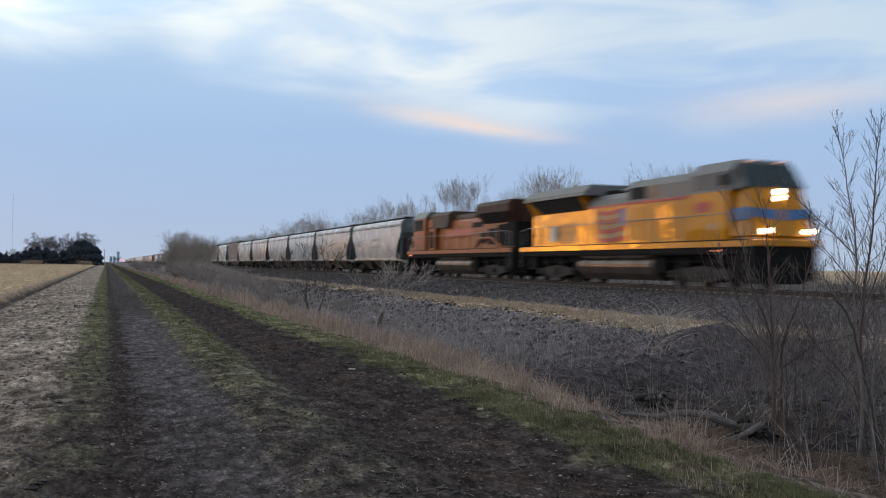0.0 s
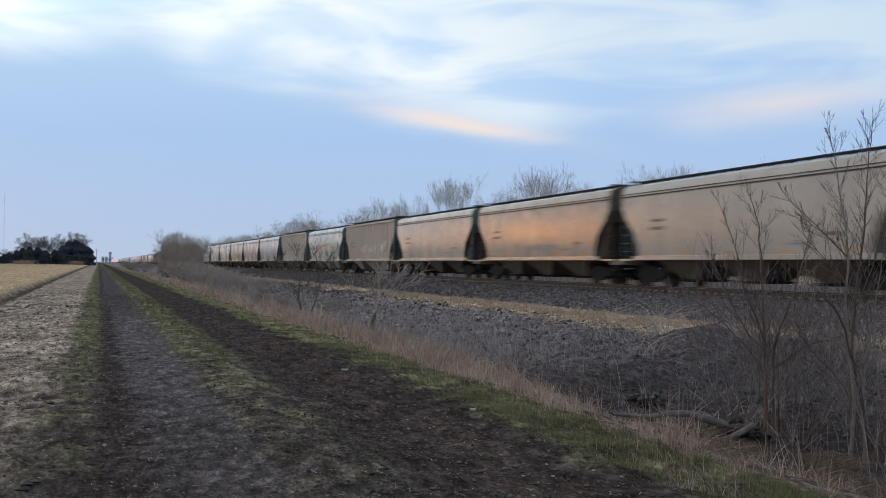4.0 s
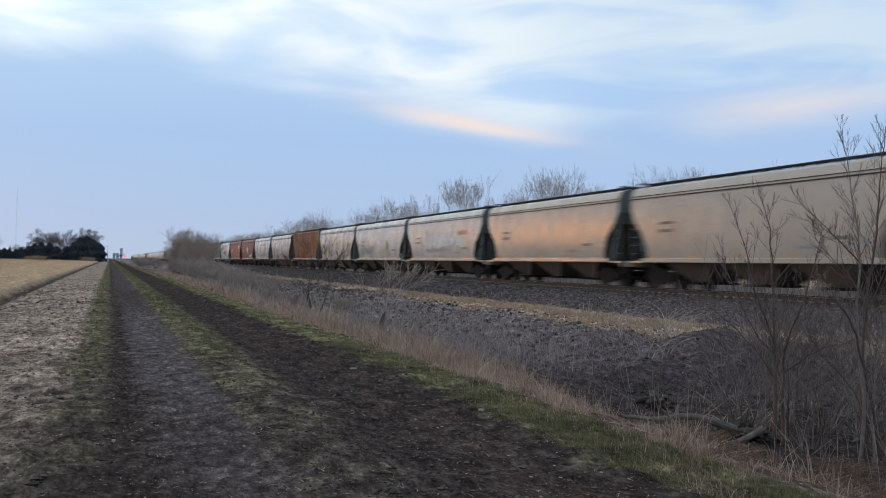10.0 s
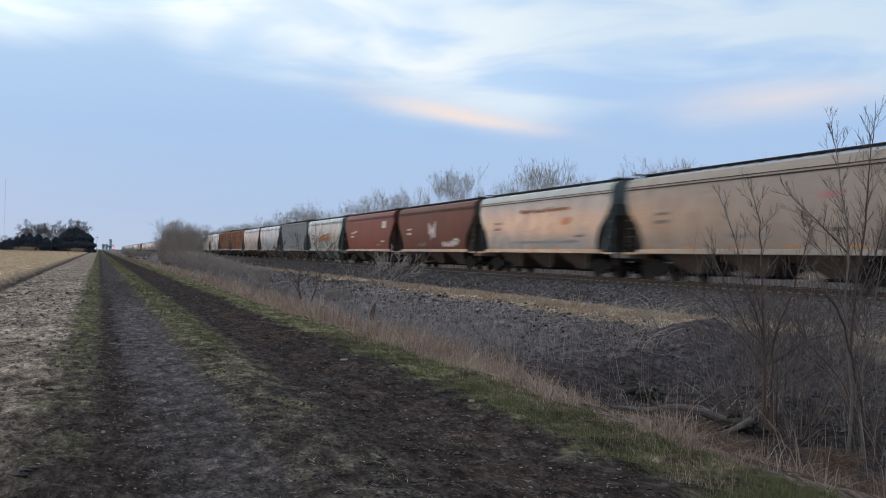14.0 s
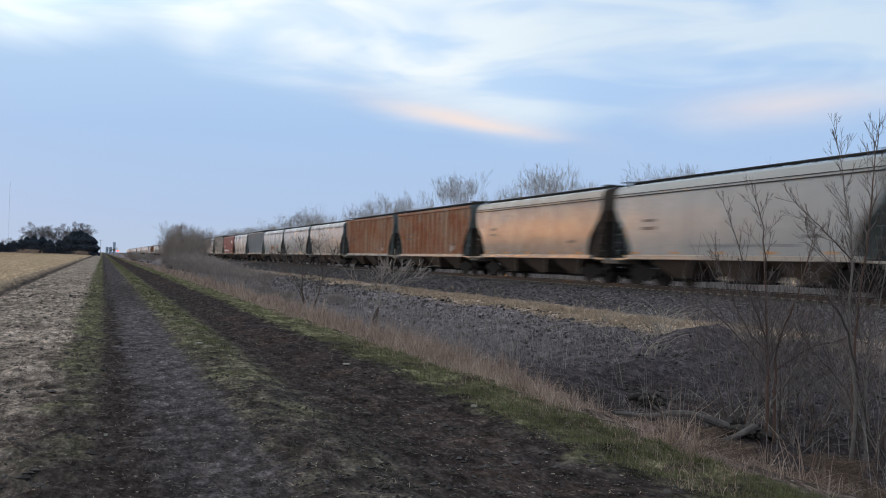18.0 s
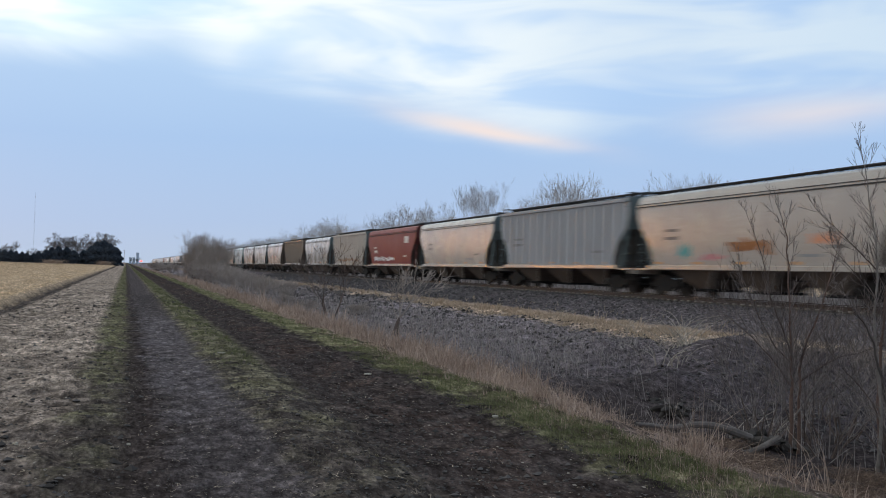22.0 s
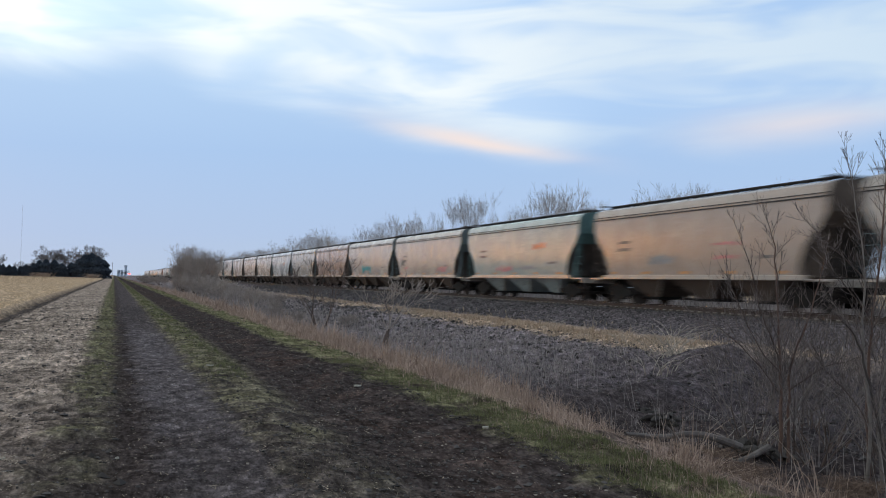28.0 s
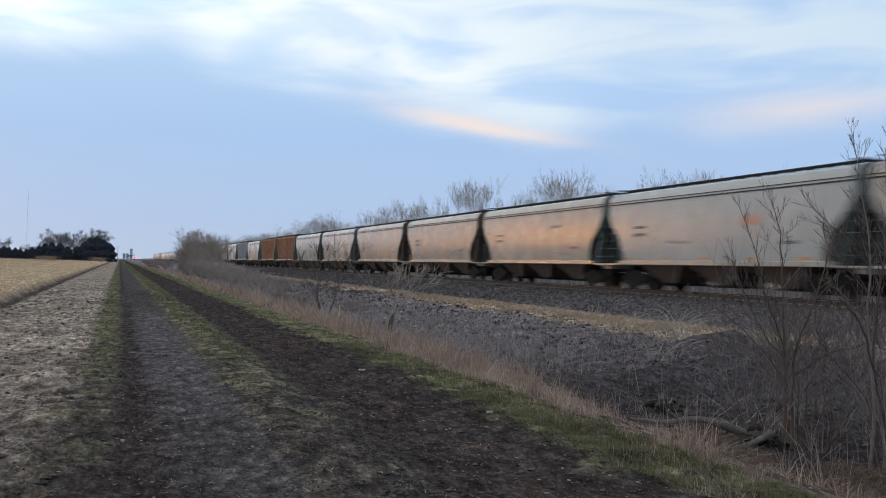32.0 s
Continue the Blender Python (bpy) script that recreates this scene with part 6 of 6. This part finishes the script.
    blade_stuff("trodden_grass", DULLGRASS, "dull trodden grass at the lane's edge", "grass", 28, 4000, -2.2, .2, 4.5, 40, .012, .035, .003, 1.2, .45, tuft=6)
    blade_stuff("mown_stalks", STUBBLE, "pale mown stalks lying on the soil", "straw", 9, 46000, -3.6, -.7, 8.5, 200, .025, .12, .0055, .5, .2, True)
    blade_stuff("mown_stalks", STUBBLE, "sparse pale stalks lying on damp dark soil", "straw", 32, 5000, -3.6, -.5, 4.5, 9, .03, .16, .004, .5, .55, True)
    blade_stuff("mown_stalks", STUBBLE, "stray pale stalks lying on the lane", "straw", 10, 4200, -.5, 4.4, 4.5, 60, .02, .08, .003, .5, .0, True)
    blade_stuff("field_stubble", CORN, "short tan crop stubble in the field", "stubble", 11, 40000, -70, -4.35, 14, 420, .06, .17, .006, .5)
    blade_stuff("bleached_grass", TANGRASS, "bleached tan grass on the bench below the ballast", "grass", 12, 34000, 15.6, 18.6, 14, 260, .04, .2, .006, .9, .1, tuft=10)
    blade_stuff("bleached_grass", TANGRASS, "matted tan grass on the bench below the ballast", "grass", 31, 40000, 15.2, 18.2, 21, 60, .05, .16, .006, .9, -.1, tuft=10)
    blade_stuff("bleached_grass", TANGRASS, "scattered tan tufts on the ballast foot", "grass", 13, 1500, 18.2, 19.6, 14, 200, .06, .3, .005, .6, .4)
    stone_stuff("ballast_stones", BALLAST, "loose grey ballast stones on the track bed", "stones", 14, 22000, 18.5, 22.1, 10, 150, .018, .05)
    stone_stuff("bank_gravel", BALLAST, "dark gravel and spoil on the ditch bank", "gravel", 15, 18000, 10.4, 16.3, 10, 130, .014, .05)
    stone_stuff("bank_lumps", CLOD, "dark lumps of spoil on the ditch bank", "clods", 19, 1600, 10.8, 16.0, 12, 90, .025, .075, .7)
    stone_stuff("lane_gravel", CLOD, "small gravel on the wheel rut", "gravel", 16, 12000, .35, 1.35, 4.2, 50, .004, .014)
    stone_stuff("soil_clods", CLOD, "small soil clods on the lane", "clods", 18, 9000, 1.3, 3.4, 4.2, 50, .004, .022)
    stone_stuff("soil_clods", CLOD, "larger dark clods thrown up beside the rut", "clods", 38, 1500, -3.8, .4, 4.6, 40, .012, .05, .55)
    stone_stuff("soil_clods", CLOD, "dark clods on the lane's crown and far rut", "clods", 39, 2600, 1.3, 3.9, 4.6, 40, .010, .036, .55)
    blade_stuff("mown_stalks", STUBBLE, "long pale stalks and husks lying about", "straw", 40, 1500, -3.7, -.3, 5.5, 40, .10, .26, .006, .5, .1, True)
    stone_stuff("soil_clods", CLOD, "dark soil clods among the mown stalks", "clods", 17, 5000, -4.2, .1, 5, 60, .006, .024)


def arc_stalks(seed, n, h, mat, r=.006, wide=.5, droop=.9):
    rng = random.Random(seed)
    g = Geo()
    for _ in range(n):
        a, k = rng.uniform(0, 6.28), rng.uniform(.4, 1)
        p = Vector((rng.gauss(0, .12) * wide, rng.gauss(0, .12) * wide, -.03))
        d = Vector((math.cos(a) * .5, math.sin(a) * .5, 1)).normalized()
        for s in range(4):
            q = p + d * h * k / 4
            g.tube(p, q, r * (1 - s * .2), r * (.8 - s * .2), 3, False)
            d = (d + Vector((math.cos(a) * .3, math.sin(a) * .3, -droop * .45))).normalized()
            p = q
    return g


def build_ditch_bits():
    for x, y, h, n, s in ((15.5, 24.7, 1.9, 70, 1), (14.9, 23.6, 1.4, 40, 2), (13.2, 21.6, 1.2, 40, 3), (16.0, 28.6, 1.3, 30, 4), (9.8, 13.2, 1.3, 30, 5), (17.0, 36.0, 1.0, 25, 6)):
        t = part("weed_clump", arc_stalks(s, n // 2, h, TANGRASS, .006 if y < 15 else .011, 2.2, .5), PALE_STALK, raw=True)
        t.location = (x, y, float(ground_z(x, y)))
        tagged(t, "clump of bleached arching dead stalks on the bank", "weeds", "weed clumps", "stuff")
    for k, (x, y, h, n) in enumerate(((5.6, 7.9, .30, 220), (7.35, 10.75, .34, 260), (7.0, 9.75, .36, 300), (6.3, 10.9, .22, 160), (6.9, 7.9, .45, 220), (7.6, 10.2, .3, 200), (7.4, 8.6, .5, 260), (7.9, 8.9, .5, 260), (8.3, 9.3, .5, 260), (7.7, 8.0, .5, 240))):
        t = part("grass_hummock", arc_stalks(40 + k, int(n * 1.5), h, DRY, .0032, 1.2, 1.1), HUMMOCK, raw=True)
        t.location = (x, y, float(ground_z(x, y)))
        tagged(t, "drooping brown tussock of dead grass in the ditch", "grass", "grass hummocks", "stuff")
    for k, (x, y, w) in enumerate(((10.6, 18.0, .5), (9.75, 15.7, .35), (13.2, 24.8, .6), (8.6, 11.5, .45), (8.3, 11.2, .35))):
        rng = random.Random(70 + k)
        g = Geo()
        for _ in range(34):             # a heap of dark roots and sods
            a, r = rng.uniform(0, 6.28), w * math.sqrt(rng.random())
            p = Vector((math.cos(a) * r, math.sin(a) * r, rng.uniform(-.06, .14) * (1.2 - r / w)))
            q = p + Vector((rng.gauss(0, .12), rng.gauss(0, .12), rng.uniform(-.08, .05)))
            g.limb([p, (p + q) / 2 + Vector((0, 0, rng.uniform(0, .05))), q], [.07, .06, .02], 6)
        t = part("root_heap", g, CLOD, raw=True)
        t.location = (x, y, float(ground_z(x, y)))
        tagged(t, "dark heap of roots and sods on the ditch bank", "roots", "root heaps", "stuff")
    b = Geo()
    for line, r0, r1 in (([(-0.05, 0.0, 0.02), (0.23, 0.0, -0.01), (0.52, 0.0, -0.04), (0.82, 0.0, -0.01), (1.13, 0.0, -0.03), (1.42, 0.0, -0.11), (1.72, 0.0, -0.21)], .022, .058),
                         ([(0.6, -0.5, -0.34), (0.89, -0.5, -0.34), (1.16, -0.5, -0.31), (1.45, -0.5, -0.26), (1.79, -0.5, -0.12)], .016, .045),
                         ([(0.5, -0.1, 0.11), (0.68, -0.1, -0.05), (0.86, -0.1, -0.29)], .016, .009)):
        pts = curve([Vector(p) for p in line], 3)
        b.limb(pts, [(r0 + (r1 - r0) * k / (len(pts) - 1)) * random.Random(k).uniform(.9, 1.12) for k in range(len(pts))], 8)
    o = part("fallen_branch", b, WEATHERED, raw=True)
    o.location = (6.35, 11.1, -.31)
    tagged(o, "fallen grey dead branch lying across the dry grass", "branch")
    for k, (x, y, sx) in enumerate(((3.29, 13.44, .06), (3.65, 9.3, .045), (1.54, 16.93, .07), (-.9, 9.2, .035), (.05, 8.86, .02))):
        g = Geo()
        rng = random.Random(k)
        ring = [(sx * rng.uniform(.6, 1.1) * math.cos(a), sx * .7 * rng.uniform(.6, 1.1) * math.sin(a)) for a in [i * .785 for i in range(8)]]
        g.prism(ring, 2, 0, .018)
        o = part("pale_scrap", g, PALE_SCRAP)
        o.location = (x, y, float(ground_z(x, y)) + .004)
        tagged(o, "pale dry husk scrap lying on the lane", "scrap", "husk scraps")


WEATHERED = plain("weathered_grey_branch", (0.165, 0.142, 0.135), 0.9, var=0.4, scale=6.0, relief=0.01, spec=0.2)
HUMMOCK = blades("brown_tussock", (0.06, 0.040, 0.032), (0.29, 0.205, 0.165))
PALE_STALK = blades("bleached_stalks", (0.22, 0.18, 0.15), (0.62, 0.54, 0.47))
PALE_SCRAP = plain("pale_husk", (0.42, 0.38, 0.32), 0.8, 0, .3, 12.0)


def build_evergreens():
    """A farmstead's windbreak far across the field."""
    def evergreen(seed, h, w):
        rng = random.Random(seed)
        t = new("evergreen_tree")
        part("trunk", Geo().tube((0, 0, -.2), (0, 0, h * .85), .22, .05, 7), BARK, t)
        g = Geo()
        for _ in range(9000):
            f = rng.random() ** .8
            z = h * (.03 + .97 * f)
            rad = w * (1 - f ** 2.3) ** .75 * (.82 + .18 * math.sin(f * 17 + seed)) * math.sqrt(rng.random()) + .12
            a = rng.uniform(0, 6.283)
            p = Vector((math.cos(a) * rad, math.sin(a) * rad, z))
            s = rng.uniform(.09, .30)
            v = [p + Vector((rng.gauss(0, s), rng.gauss(0, s), rng.gauss(0, s * .8))) for _ in range(4)]
            g.add([tuple(q) for q in v], [(0, 1, 2), (0, 2, 3), (0, 3, 1), (1, 3, 2)])
        part("crown", g, HAZENEEDLE, t, raw=True)
        return t
    rng = random.Random(3)
    kinds = [evergreen(1, 9.6, 4.4), evergreen(2, 8.4, 4.9), evergreen(3, 8.8, 4.1)]
    spots = [(-5.6, 424, .8), (-8, 420, 1.02), (-10.5, 424, 1.12), (-13, 422, 1.05), (-15.5, 426, .85), (-18.5, 430, .62), (-22, 424, .66), (-25, 428, .7), (-28, 424, .78), (-31, 430, .74), (-33, 426, .6), (-35.5, 424, .5), (-38, 430, .46), (-40, 425, .42), (-42, 427, .46), (-44, 424, .5), (-46.5, 430, .52), (-48.5, 426, .58), (-51, 428, .60), (-53, 430, .54), (-56, 428, .52), (-59, 430, .52)]
    scatter(kinds, spots, "dark green evergreen of a windbreak across the field", "tree", "windbreak evergreens", rng)
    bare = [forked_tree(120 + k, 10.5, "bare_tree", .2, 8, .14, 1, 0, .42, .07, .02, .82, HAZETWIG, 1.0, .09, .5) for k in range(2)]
    scatter(bare, [(-29, 438, .9), (-26.5, 434, 1.0), (-24.5, 440, 1.08), (-22.5, 436, 1.04), (-20.5, 441, 1.0), (-18.5, 437, .82), (-12, 445, 1.22), (-9, 440, 1.18), (-31.5, 445, .85), (-15, 447, 1.1), (-49, 450, .75), (-40, 448, .55), (-36, 450, .6), (-54, 452, .65), (3.5, 1250, .75), (8.0, 1280, .7)], "tall leafless tree behind the evergreens", "tree", "windbreak bare trees", rng)
    for x, k, w in ((-28.5, 0, 14), (-9.5, 1, 9)):
        reeds = part("reed_clump", arc_stalks(90 + k, 260, 2.9, CORN, .06, w, .25), REEDS, raw=True)
        reeds.location = (x, 405, float(ground_z(x, 405)))
        tagged(reeds, "pale tan clump of reeds before the windbreak", "reeds", "reed clumps")


REEDS = blades("pale_reeds", (0.26, 0.19, 0.15), (0.44, 0.34, 0.28))


def build_distance():
    mast = tagged(new("radio_mast"), "very tall thin lattice radio mast far away", "mast")
    mast.location = (-133, 1500, .1)
    g = Geo()
    for a in range(3):
        c = (math.cos(a * 2.094) * .4, math.sin(a * 2.094) * .4)
        g.tube((*c, 0), (*c, 98), .05, .05, 4)
    part("mast_leg", g, HAZESTEEL, mast)
    for k in range(24):
        part("mast_brace", Geo().tube((-.4, 0, k * 4), (.4, 0, k * 4 + 4), .05, .05, 4), HAZESTEEL, mast)
    el = tagged(new("grain_elevator"), "pale concrete grain elevator on the horizon", "grain elevator")
    el.location = (5, 1350, -.2)
    for k in range(3):
        part("silo", Geo().tube((k * 4.6 - 4.6, 0, 0), (k * 4.6 - 4.6, 0, 8.5 + 4 * (k == 2)), 1.7, 1.7, 14), SILO, el)
    part("headhouse", Geo().box(2.6, 6.4, -1.5, 1.5, 12.5, 15, .1), SILO, el)
    pole = tagged(new("utility_pole"), "dark wooden utility pole beside the far crossing", "pole")
    pole.location = (-4.2, 760, -.1)
    part("shaft", Geo().tube((0, 0, 0), (0, 0, 11), .16, .11, 7), BARK, pole)
    part("cross_arm", Geo().box(-1.2, 1.2, -.06, .06, 10, 10.15), BARK, pole)
    sig = tagged(new("crossing_signal"), "far railway crossing signal with a lit red lamp", "signal")
    sig.location = (7.2, 690, float(ground_z(7.2, 690)))
    part("mast_pole", Geo().tube((0, 0, 0), (0, 0, 5.0), .07, .06, 8), GALV, sig)
    part("cross_buck", Geo().add([(-.6, -.02, 4.3), (-.5, -.02, 4.2), (.6, -.02, 5.2), (.5, -.02, 5.3), (-.6, .02, 4.3), (-.5, .02, 4.2), (.6, .02, 5.2), (.5, .02, 5.3)], [(0, 1, 2, 3), (7, 6, 5, 4), (0, 4, 5, 1), (2, 6, 7, 3), (1, 5, 6, 2), (0, 3, 7, 4)]), PALE_SCRAP, sig)
    for s in (-1, 1):
        h = part("lamp_hood", Geo().tube((s * .45, .02, 3.5), (s * .45, .2, 3.5), .42, .3, 14), BLACKIRON, sig)
        part("red_lamp", Geo().tube((s * .45, -.04, 3.5), (s * .45, .02, 3.5), .38, .38, 14), RED_LAMP, h, "lit red lamp")


# steel and concrete on the horizon: haze is put into both base colours
HAZESTEEL = plain("pale_hazy_steel", (0.46, 0.50, 0.56), .7, 0, .1, .4)
SILO = plain("hazy_concrete", (0.42, 0.50, 0.62), .8, 0, .15, .4)
RED_LAMP = glow("red_lamp_lens", (1.0, 0.09, 0.05), 3.5)

build_far_trees()
build_near_shrubs()
build_grass()
build_ditch_bits()
build_evergreens()
build_distance()


# ---- movement of the train ----
def motions():
    for thing, place in TRAIN:
        z = RAIL_Z
        walk(thing, [(0.0, pose(TRACK_X, place, z)), (32.0, pose(TRACK_X, place - SPEED * 32.0, z))])


motions()
